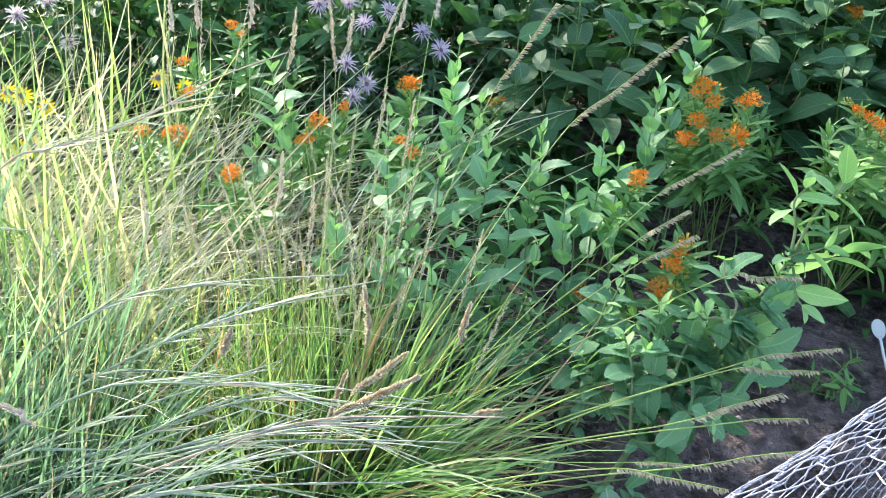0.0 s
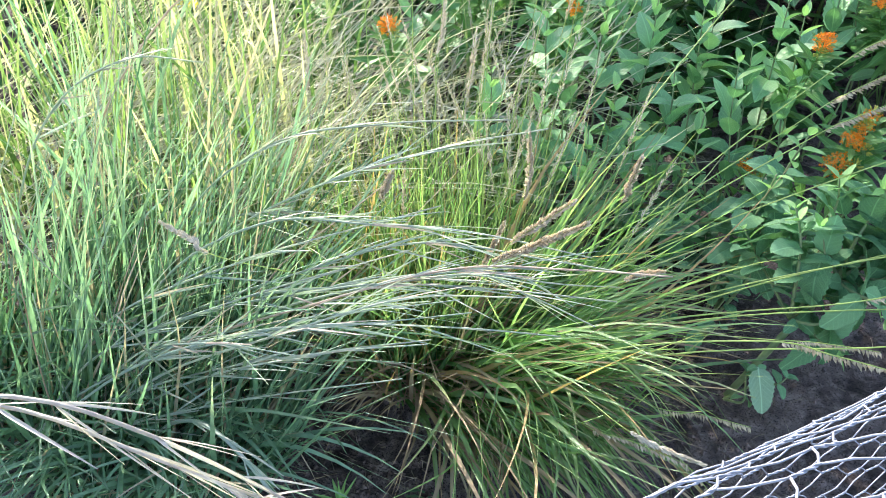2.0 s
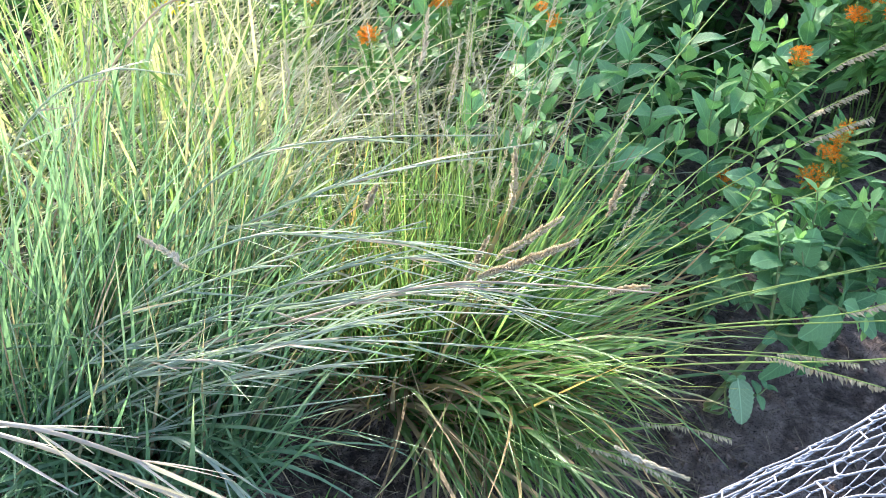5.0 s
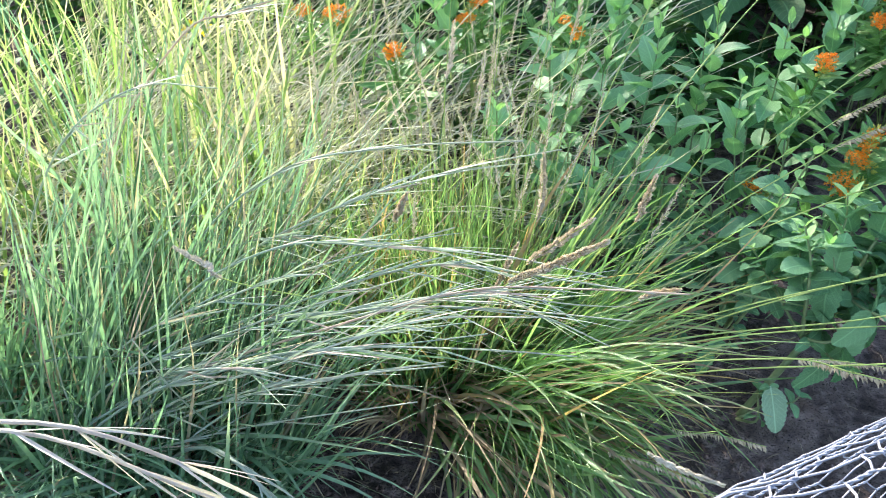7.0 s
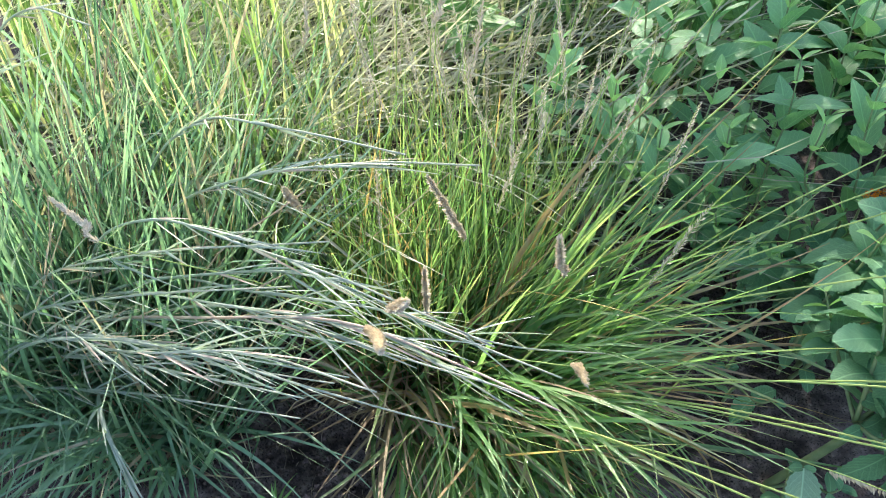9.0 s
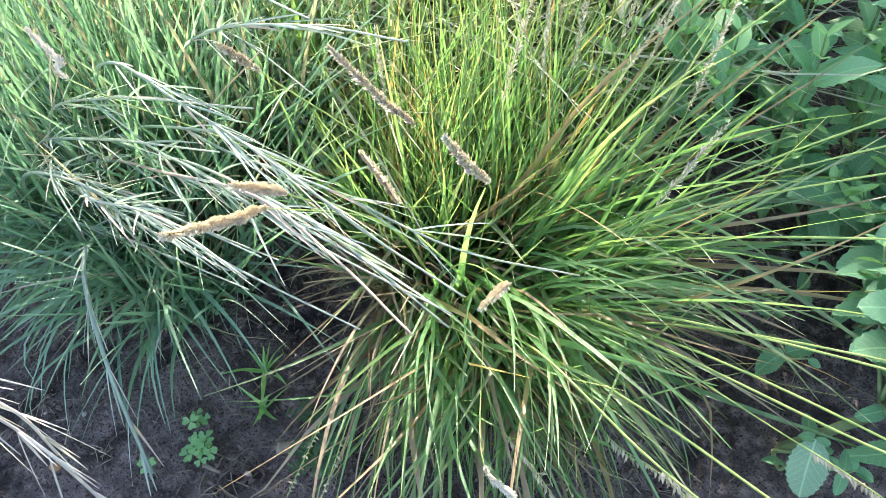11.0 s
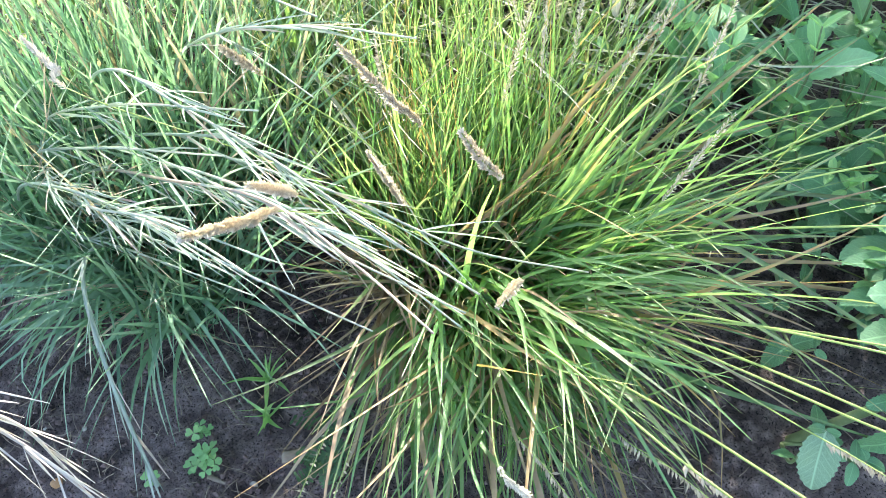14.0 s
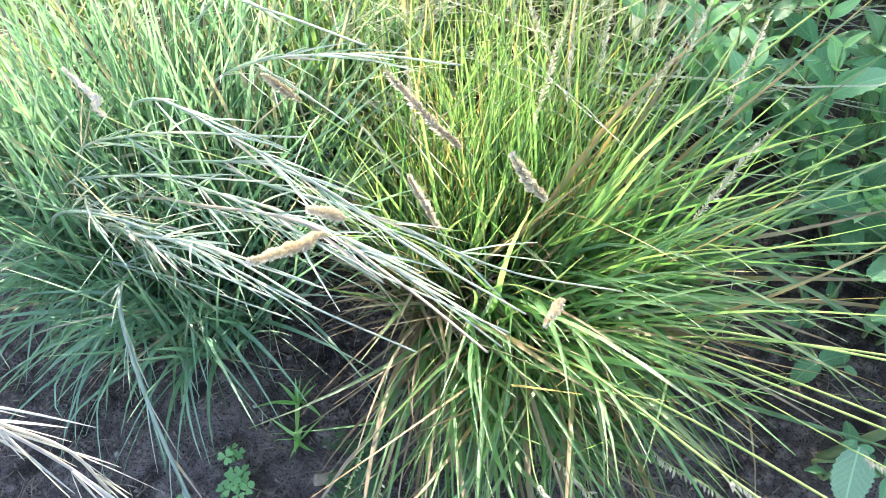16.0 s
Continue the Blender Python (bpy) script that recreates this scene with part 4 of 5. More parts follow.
leafy_plant("toothed_plant", "bushy plant with matt serrated bluish leaves", "herb", [((0.34, 1.46, 0), (0.395, 1.50, 0.34)), ((0.36, 1.46, 0), (0.43, 1.44, 0.30)), ((0.36, 1.48, 0), (0.46, 1.50, 0.30)), ((0.36, 1.48, 0), (0.40, 1.58, 0.32)), ((0.36, 1.5, 0), (0.54, 1.58, 0.26)), ((0.36, 1.5, 0), (0.44, 1.56, 0.40))],
            TOOTH, MINT_YOUNG, 0.090, 0.040, 52, "serrated plants", STALK_PALE, 0.0036, 0.12, 20)
leafy_plant("toothed_plant", "low plant with flat serrated leaves beside the clump", "herb", [((0.26, 1.40, 0), (0.285, 1.44, 0.14)), ((0.28, 1.36, 0), (0.35, 1.33, 0.10)), ((0.26, 1.44, 0), (0.19, 1.47, 0.08)), ((0.24, 1.55, 0), (0.12, 1.60, 0.08))], TOOTH, None, 0.045, 0.04, 53, "serrated plants", STALK_PALE, 0.003, 0.15, 20)
rng = np.random.default_rng(58)
for k, (x, y, h) in enumerate([(0.05, 1.70, 0.16), (0.16, 1.60, 0.13), (0.26, 1.58, 0.16), (0.12, 1.84, 0.18), (-0.06, 1.78, 0.15), (0.22, 1.74, 0.17), (0.32, 1.66, 0.16), (-0.16, 1.86, 0.14)]):
    leafy_plant("toothed_plant", "low seedling with flat serrated leaves under the mint", "herb", spray(rng, (x, y), 5, 0.075, h), MINT if k % 2 else TOOTH, MINT_YOUNG, 0.066, 0.034, 180 + k, "serrated plants", STALK_PALE, 0.002, 0.25, 16)
HANG = leafy_plant("toothed_plant", "small plant with one large serrated leaf over soil", "herb", [((0.38, 1.24, 0), (0.415, 1.235, 0.105)), ((0.38, 1.24, 0), (0.47, 1.24, 0.09))], TOOTH, None, 0.04, 0.05, 55, "serrated plants", STALK_PALE, 0.003, 0.4, 10)
# faces the sky; its sky reflection is painted in by the paler material
piece("leaf", leaf_mesh("hanging leaf", SKYLIT_TOOTH_LEAF, 0.56, 0.45, 20, 0.06, 0.14, 0.30, 0.05, 0.7, 1), HANG, "serrated leaf paled for sky reflection", m=basis((0.28, -0.58, -0.5), (0.12, -0.35, 0.9), 0.085, Vector((0.415, 1.235, 0.105)) - Vector(HANG.location)))

# dark broad-leaved plants in the shade behind
rng = np.random.default_rng(60)
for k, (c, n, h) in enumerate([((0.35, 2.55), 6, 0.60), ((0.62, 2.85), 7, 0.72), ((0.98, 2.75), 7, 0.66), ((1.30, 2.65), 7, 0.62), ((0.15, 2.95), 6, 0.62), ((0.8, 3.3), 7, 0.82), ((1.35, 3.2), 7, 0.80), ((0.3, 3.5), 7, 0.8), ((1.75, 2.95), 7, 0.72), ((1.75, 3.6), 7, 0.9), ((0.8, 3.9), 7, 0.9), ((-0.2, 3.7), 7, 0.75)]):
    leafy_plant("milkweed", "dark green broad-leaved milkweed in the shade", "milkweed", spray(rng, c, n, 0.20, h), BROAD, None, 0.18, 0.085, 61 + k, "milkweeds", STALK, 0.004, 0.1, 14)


# ---- flowers ----
def floret_cluster(seed, n, r):
    """A dome of small star flowers with five swept-back petals and an upright crown each."""
    rng = np.random.default_rng(seed)
    so = Soup()
    for k in range(n):
        a, q = k * 2.39996, math.sqrt((k + 0.5) / n)
        out = np.array((math.cos(a) * q, math.sin(a) * q, 0.75 - 0.65 * q * q)) + rng.normal(0, 0.06, 3)
        c = out * (r, r, r * 0.62)
        d = out / np.linalg.norm(out)
        e = np.cross(d, (0.2, 0.3, 0.9))
        e /= np.linalg.norm(e)
        g = np.cross(d, e)
        for j in range(5):
            b = j * 2 * math.pi / 5 + k
            w = e * math.cos(b) + g * math.sin(b)
            s = np.cross(w, d)
            p = 0.0042
            so.add([c, c + w * p * 0.9 + s * p * 0.4 - d * p * 0.35, c + w * p * 1.7 - d * p * 1.0, c + w * p * 0.9 - s * p * 0.4 - d * p * 0.35], [(0, 1, 2, 3)], [(0.5, 0.1)] * 4)
            so.add([c + w * p * 0.2, c + w * p * 0.7 + s * p * 0.25 + d * p * 0.7, c + w * p * 0.4 + d * p * 1.5, c + w * p * 0.7 - s * p * 0.25 + d * p * 0.7], [(0, 1, 2, 3)], [(0.5, 0.1)] * 4)
    return so.mesh("star florets", ORANGE)


def bud_cluster(seed, n, r):
    rng = np.random.default_rng(seed)
    so = Soup()
    for k in range(n):
        d = rng.normal(0, 1, 3)
        d[2] = abs(d[2]) * 0.8
        d /= np.linalg.norm(d)
        v, f, u = tube([d * r * 0.5, d * r * 0.8, d * (r + 0.003)], 0.0011, 0.0016, 4)
        so.add(v, f, u)
    return so.mesh("buds", BUD)


FLORETS = [floret_cluster(s, n, r) for s, n, r in ((1, 26, 0.027), (2, 34, 0.034), (3, 18, 0.022))]
BUDS = [bud_cluster(s, 26, 0.016) for s in (4, 5)]


def butterfly_weed(foot, heads, seed, label, leaf=0.10, extra=2):
    """Sprawling stems with narrow leaves; each head carries an orange cluster."""
    rng = np.random.default_rng(seed)
    stems = [((foot[0] + rng.normal(0, 0.02), foot[1] + rng.normal(0, 0.02), 0), h) for h in heads]
    for k in range(extra):
        a = rng.uniform(0, 6.28)
        stems.append((stems[0][0], (foot[0] + 0.16 * math.cos(a), foot[1] + 0.16 * math.sin(a), heads[0][2] * rng.uniform(0.5, 0.9))))
    plant = leafy_plant("butterfly_weed", label, "flower", stems, NARROW, None, leaf, 0.022, seed, "butterfly weeds", STALK, 0.0022, 0.45, 30, 1, 0.08)
    at = Vector(plant.location)
    for h in heads:
        tilt = Matrix.Translation(Vector(h) - at) @ Euler((rng.normal(0.35, 0.25), rng.normal(0, 0.25), 0)).to_matrix().to_4x4() @ Matrix.Rotation(rng.uniform(0, 6.28), 4, "Z") @ Matrix.Scale(rng.uniform(0.68, 0.95), 4)
        piece("umbel", FLORETS[int(rng.integers(3))], plant, "bright orange flower cluster", tilt)
        if rng.uniform() < 0.6:
            piece("bud_mass", BUDS[int(rng.integers(2))], plant, "yellow-green buds", tilt @ Matrix.Translation((rng.choice([-1, 1]) * 0.032, rng.normal(0, 0.012), 0.004)), "stuff")
    return plant


butterfly_weed((0.62, 1.86), [(0.54, 1.69, 0.262), (0.562, 1.72, 0.305), (0.59, 1.765, 0.345), (0.578, 1.75, 0.33)], 71, "small orange butterfly weed leaning over soil", extra=3)
butterfly_weed((0.43, 1.95), [(0.473, 1.85, 0.456), (0.478, 1.86, 0.435)], 72, "single-stemmed orange butterfly weed among mint", extra=0)
butterfly_weed((0.80, 2.3), [(0.707, 2.15, 0.454), (0.624, 2.15, 0.437), (0.662, 2.2, 0.468), (0.813, 2.3, 0.504), (0.674, 2.3, 0.518), (0.705, 2.25, 0.508), (0.741, 2.1, 0.475), (0.64, 2.16, 0.43), (0.76, 2.12, 0.47)], 73, "bushy orange butterfly weed with many flower clusters", extra=7)
butterfly_weed((0.74, 2.45), [(0.72, 2.38, 0.50), (0.69, 2.36, 0.52), (0.83, 2.42, 0.45)], 74, "bushy orange butterfly weed in the shade", extra=4)
butterfly_weed((1.12, 2.1), [(0.994, 2.0, 0.592), (1.027, 2.0, 0.567), (0.97, 2.02, 0.60), (1.10, 2.05, 0.56)], 75, "bushy orange butterfly weed with drooping leaves", extra=16)
butterfly_weed((1.25, 3.0), [(1.265, 3.0, 0.606), (1.29, 3.0, 0.60)], 76, "orange butterfly weed far back in the shade", extra=3)
butterfly_weed((0.12, 2.45), [(0.145, 2.4, 0.396), (0.125, 2.4, 0.385)], 77, "orange butterfly weed beside the lilac flowers", extra=2)
butterfly_weed((-0.06, 2.15), [(-0.078, 2.1, 0.531), (-0.09, 2.11, 0.52), (-0.081, 1.95, 0.437), (-0.047, 1.9, 0.433)], 78, "orange butterfly weed among tall grass", extra=3)
butterfly_weed((-0.60, 2.42), [(-0.636, 2.4, 0.539), (-0.572, 2.3, 0.55), (-0.747, 2.3, 0.453)], 79, "orange butterfly weed among tall grass", extra=3)
butterfly_weed((-0.68, 2.1), [(-0.698, 2.2, 0.403), (-0.678, 2.0, 0.372), (-0.752, 2.0, 0.367), (-0.66, 2.02, 0.36)], 80, "orange butterfly weed among tall grass", extra=2)
butterfly_weed((-0.40, 1.78), [(-0.417, 1.7, 0.43), (-0.425, 1.71, 0.425)], 81, "single orange butterfly weed in straw", extra=0)
butterfly_weed((-0.28, 2.08), [(-0.30, 2.0, 0.444), (-0.317, 1.95, 0.411), (-0.25, 2.1, 0.448), (-0.285, 2.01, 0.44)], 82, "orange butterfly weed among tall grass", extra=2)
butterfly_weed((0.36, 1.65), [(0.372, 1.68, 0.235)], 83, "half-hidden orange butterfly weed under leaves", extra=0)


def bergamot_head(seed):
    """A round head of thin curved lilac tubes."""
    rng = np.random.default_rng(seed)
    so = Soup()
    for k in range(44):
        a, e = k * 2.39996, rng.uniform(-0.1, 1.1)
        d = np.array((math.cos(a) * math.cos(e), math.sin(a) * math.cos(e), math.sin(e)))
        s = rng.uniform(0.8, 1.1)
        ln = np.array([d * (0.006 + 0.026 * s * q) + np.array((0, 0, 0.010 * math.sin(q * 2.2) - 0.012 * q * q)) for q in np.linspace(0, 1, 5)])
        so.add(*strip(ln, 0.0036, (0, 0, 1), 0.5, 0.35))
    return so.mesh("lilac tubes", LILAC)


def dome_mesh(name, r, mat, squash=0.7):
    bm = bmesh.new()
    bmesh.ops.create_uvsphere(bm, u_segments=10, v_segments=6, radius=r)
    for v in bm.verts:
        v.co.z *= squash
        v.co *= 1 + 0.12 * noise.noise(v.co * 300)
    me = bpy.data.meshes.new(name)
    bm.to_mesh(me)
    bm.free()
    me.materials.append(mat)
    return me


HEADS = [bergamot_head(s) for s in (1, 2)]
DOME = dome_mesh("flower core", 0.010, CORE)


def bergamot(foot, heads, seed, label):
    rng = np.random.default_rng(seed)
    plant = leafy_plant("wild_bergamot", label, "flower", [((foot[0] + rng.normal(0, 0.04), foot[1] + rng.normal(0, 0.04), 0), h) for h in heads] + spray(rng, foot, 5, 0.18, heads[0][2] * 0.9), LANCE, None, 0.075, 0.04, seed, "wild bergamots", STALK, 0.0022, 0.15, 25)
    at = Vector(plant.location)
    for h in heads:
        m = Matrix.Translation(Vector(h) - at) @ Euler((rng.normal(0.6, 0.3), rng.normal(0, 0.3), rng.uniform(-0.4, 0.4))).to_matrix().to_4x4() @ Matrix.Diagonal((1.3, 1.3, 1.3, 1))
        head = piece("flower_head", HEADS[int(rng.integers(2))], plant, "shaggy lilac flower head", m)
        piece("flower_core", DOME, head, "dusky flower core")
    return plant


bergamot((-0.12, 2.85), [(-0.133, 2.8, 0.448), (-0.06, 2.7, 0.429), (-0.251, 2.8, 0.507)], 91, "wild bergamot with shaggy lilac heads")
bergamot((-0.36, 2.85), [(-0.307, 2.7, 0.487), (-0.373, 2.8, 0.518), (-0.452, 2.7, 0.536), (-0.42, 2.74, 0.55)], 92, "wild bergamot with shaggy lilac heads")
bergamot((-0.30, 2.65), [(-0.341, 2.6, 0.387), (-0.277, 2.6, 0.329), (-0.303, 2.5, 0.317)], 93, "low wild bergamot with lilac heads in shade")
bergamot((-1.33, 2.7), [(-1.288, 2.6, 0.491), (-1.399, 2.6, 0.437), (-1.25, 2.62, 0.36)], 94, "wild bergamot behind the sunlit grass")


def daisy_mesh(seed):
    rng = np.random.default_rng(seed)
    so = Soup()
    for k in range(13):
        a = k * 2 * math.pi / 13
        d = np.array((math.cos(a), math.sin(a), 0))
        ln = np.array([d * (0.008 + 0.022 * q) + np.array((0, 0, -0.006 * q * q + rng.normal(0, 0.0006))) for q in np.linspace(0, 1, 5)])
        so.add(*strip(ln, 0.010, (0, 0, 1), 0.2, 0.3))
    return so.mesh("yellow rays", YELLOW)


DAISY = daisy_mesh(3)


def coneflower(foot, heads, seed, label):
    rng = np.random.default_rng(seed)
    plant = leafy_plant("yellow_coneflower", label, "flower", [((foot[0], foot[1], 0), h) for h in heads] + spray(rng, foot, 4, 0.2, 0.3), LANCE, None, 0.08, 0.05, seed, "yellow coneflowers", STALK, 0.0022, 0.1, 25)
    at = Vector(plant.location)
    for h in heads:
        m = Matrix.Translation(Vector(h) - at) @ Euler((rng.normal(0.7, 0.3), rng.normal(0, 0.3), 0)).to_matrix().to_4x4()
        head = piece("flower_head", DAISY, plant, "yellow ray flower", m)
        piece("flower_core", DOME, head, "dusky flower core")


coneflower((-1.15, 2.3), [(-1.179, 2.2, 0.344), (-1.049, 2.0, 0.292), (-1.119, 2.2, 0.317), (-1.22, 2.2, 0.35), (-1.10, 2.02, 0.27)], 95, "yellow coneflower among sunlit grass")
coneflower((-0.85, 2.45), [(-0.87, 2.4, 0.36), (-0.80, 2.42, 0.33)], 96, "yellow coneflower among sunlit grass")


# ---- the dark evergreen behind, whose shade falls over the right of the bed ----
def evergreen(at, height, radius, seed, label, sprays=2600):
    rng = np.random.default_rng(seed)
    tree = thing("evergreen_shrub", at, label, "shrub", "evergreen shrubs")
    trunk = bez([(0, 0, 0), (0.02, 0.03, height * 0.5), (0, 0, height * 0.95)], 10)
    piece("trunk", Soup().add(*tube(trunk, 0.06, 0.012, 8)).mesh("trunk", BARK), tree)
    limbs, leaves = Soup(), Soup()
    for k in range(70):
        z = height * rng.uniform(0.05, 0.93)
        r = radius * (1 - 0.75 * z / height) * rng.uniform(0.8, 1.1)
        a = rng.uniform(0, 6.28)
        tip = np.array((r * math.cos(a), r * math.sin(a), z + 0.15 * r))
        ln = bez([(0, 0, z), tip * (0.5, 0.5, 1) - (0, 0, 0.03), tip], 6)
        limbs.add(*tube(ln, 0.012, 0.004, 4))
    piece("branchwork", limbs.mesh("limbs", BARK), tree, kind="stuff")
    z = height * rng.uniform(0.0, 1, sprays) ** 1.15
    r = radius * (1 - 0.78 * z / height) * rng.uniform(0.35, 1.08, sprays)
    a = rng.uniform(0, 2 * np.pi, sprays)
    for k in range(5):
        base = np.stack([r * np.cos(a), r * np.sin(a), z], 1) + rng.normal(0, 0.02, (sprays, 3))
        leaves.add(*blades(rng, sprays, base, 0.02, np.degrees(a) + rng.uniform(-60, 60, sprays), (55, 45), (20, 30), (0.14, 0.06), (0.010, 0.004), 3, floor=0.0))
    piece("crown", leaves.mesh("evergreen sprays", NEEDLE), tree, kind="stuff")
    return tree


evergreen((-1.36, 4.35, 0), 3.8, 1.3, 101, "dark evergreen shrub shading the bed", 3200)
evergreen((0.2, 5.6, 0), 3.0, 1.3, 102, "dark evergreen shrub behind the bed")
evergreen((2.6, 5.4, 0), 2.8, 1.3, 103, "dark evergreen shrub behind the bed")


def border_plant(at, r, h, seed, mat, size, n, label):
    """A dense leafy perennial of the border behind: many stalks, and leaves too many to count."""
    rng = np.random.default_rng(seed)
    plant = thing("border_perennial", at, label, "perennial", "border perennials")
    stalks, leaves = Soup(), Soup()
    for k in range(14):
        a, q = rng.uniform(0, 6.28), r * math.sqrt(rng.uniform())
        tip = np.array((q * math.cos(a), q * math.sin(a), h * rng.uniform(0.7, 1.05)))
        stalks.add(*tube(bez([tip * (0.6, 0.6, 0), tip * (0.85, 0.85, 0.5), tip], 6), 0.004, 0.002, 5))
    a, q = rng.uniform(0, 2 * np.pi, n), r * 1.15 * np.sqrt(rng.uniform(0, 1, n))
    base = np.stack([q * np.cos(a), q * np.sin(a), h * rng.uniform(0.02, 1, n)], 1)
    leaves.add(*blades(rng, n, base, 0.03, np.degrees(a) + rng.uniform(-100, 100, n), (58, 28), (45, 30), (size, size * 0.35), (size * 0.42, size * 0.12), 5, floor=0.003, taper=0.55, fold=0.12))
    piece("stalk_mass", stalks.mesh("border stalks", STALK), plant, kind="stuff")
    piece("foliage", leaves.mesh("border leaves", mat), plant, kind="stuff")
    return plant


BORDER_FAR = [(-2.1, 2.9, 0.45, 0.5, 0.1, 420), (-1.9, 2.1, 0.4, 0.45, 0.1, 380), (-0.75, 3.0, 0.4, 0.42, 0.1, 420), (-1.4, 3.2, 0.4, 0.45, 0.1, 420), (-0.2, 3.25, 0.42, 0.55, 0.12, 420), (0.55, 3.2, 0.45, 0.6, 0.15, 380), (1.2, 3.6, 0.5, 0.8, 0.16, 380), (2.0, 3.4, 0.5, 0.8, 0.16, 380), (0.2, 4.1, 0.6, 0.9, 0.16, 420), (1.0, 4.4, 0.6, 1.0, 0.17, 420)]
BORDER_NEAR = [(1.9, 4.4, 0.6, 1.0, 0.17, 420), (2.7, 3.9, 0.6, 0.9, 0.17, 420), (1.75, 2.35, 0.42, 0.5, 0.14, 380), (2.3, 2.8, 0.5, 0.7, 0.15, 380), (-0.6, 4.0, 0.5, 0.7, 0.13, 420), (-2.7, 3.6, 0.6, 0.7, 0.12, 420), (1.4, 2.2, 0.25, 0.34, 0.11, 240), (0.35, 2.3, 0.22, 0.24, 0.11, 200), (-0.05, 2.5, 0.25, 0.25, 0.09, 240), (-0.55, 2.6, 0.25, 0.25, 0.09, 240), (-1.0, 3.4, 0.45, 0.55, 0.1, 520), (-1.65, 2.75, 0.4, 0.42, 0.09, 460), (-0.5, 3.4, 0.4, 0.5, 0.1, 460), (-2.0, 3.5, 0.5, 0.6, 0.1, 460), (-0.95, 2.72, 0.28, 0.28, 0.08, 320)]
for k, (x, y, r, h, size, n) in enumerate(BORDER_FAR + BORDER_NEAR):
    border_plant((x, y, 0), r, h, 200 + k, FAR_LEAF, size, n, "dark leafy perennial in the shaded border")


# ---- small things on the soil ----
def pebble_mesh(seed, squash=(1, 0.8, 0.6)):
    bm = bmesh.new()
    bmesh.ops.create_icosphere(bm, subdivisions=2, radius=1)
    for v in bm.verts:
        v.co *= 1 + 0.22 * noise.noise(v.co * 1.1 + Vector((seed * 7.1, 0, 0)))
        v.co.x, v.co.y, v.co.z = v.co.x * squash[0], v.co.y * squash[1], v.co.z * squash[2]
    me = bpy.data.meshes.new("pebble")
    bm.to_mesh(me)
    bm.free()
    me.polygons.foreach_set("use_smooth", [True] * len(me.polygons))
    return me


for k, (x, y, r, rust) in enumerate([(-0.122, 0.718, 0.0065, 0), (-0.332, 0.529, 0.009, 1), (-0.376, 0.601, 0.0045, 0), (-0.28, 0.788, 0.004, 0), (-0.294, 0.86, 0.004, 0), (-0.30, 0.50, 0.004, 0), (-0.42, 0.56, 0.003, 0), (0.02, 0.72, 0.005, 0),
                                     (0.60, 1.56, 0.007, 0), (0.76, 1.60, 0.006, 0), (0.88, 1.68, 0.006, 0), (0.70, 1.44, 0.005, 0), (-0.06, 0.68, 0.004, 0), (-0.22, 0.62, 0.003, 0), (0.95, 2.6, 0.012, 0)]):
    me = pebble_mesh(k, (1, 0.8 + 0.1 * math.sin(k), 0.62))
    me.materials.append(STONE_RUST if rust else STONE)
    ob = new("pebble", me)
    ob.matrix_world = Matrix.Translation((x, y, soil_height(x, y) + r * 0.35)) @ Matrix.Rotation(k * 1.3, 4, "Z") @ Matrix.Diagonal((r, r, r, 1))
    tagged(ob, "small rust-brown pebble on dark soil" if rust else "small pale pebble lying on dark soil", "pebble", "pebbles")


def soil_litter():
    rng = np.random.default_rng(120)
    so = Soup()
    for k in range(14000):
        if k % 3:
            x, y = rng.uniform(-0.75, 0.55), rng.uniform(0.42, 1.15)
        else:
            x, y = rng.uniform(-0.1, 1.35), rng.uniform(1.1, 2.9)
        r = 0.0011 + 0.0050 * rng.uniform() ** 5
        z = soil_height(x, y)
        d = rng.normal(0, 0.25, (6, 3))
        v = np.array([(1, 0, 0), (-1, 0, 0), (0, 1, 0), (0, -1, 0), (0, 0, 0.9), (0, 0, -0.9)]) + d
        so.add(v * r + (x, y, z + r * 0.3), [(0, 2, 4), (2, 1, 4), (1, 3, 4), (3, 0, 4), (2, 0, 5), (1, 2, 5), (3, 1, 5), (0, 3, 5)])
    tagged(new("soil_crumbs", so.mesh("soil crumbs", CLOD, smooth=False)), "loose dark crumbs scattered over soil", "soil", kind="stuff")
    st = Soup()
    for k in range(1700):
        if k % 3:
            x, y = rng.uniform(-0.75, 0.5), rng.uniform(0.42, 1.1)
        else:
            x, y = rng.uniform(-0.1, 1.3), rng.uniform(1.1, 2.8)
        a, L = rng.uniform(0, 6.28), rng.uniform(0.008, 0.05)
        w = np.array((math.cos(a), math.sin(a), 0))
        ln = []
        for q in np.linspace(-0.5, 0.5, 4):
            p = np.array((x, y, 0)) + w * L * q + np.array((-w[1], w[0], 0)) * 0.2 * L * q * q
            ln.append((p[0], p[1], soil_height(p[0], p[1]) + 0.0025))
        st.add(*tube(ln, 0.0005 + 0.0006 * rng.uniform(), 0.0004, 4))
    tagged(new("straw_bits", st.mesh("straw bits", TWIG)), "short bits of dry straw scattered over soil", "straw", kind="stuff")


soil_litter()


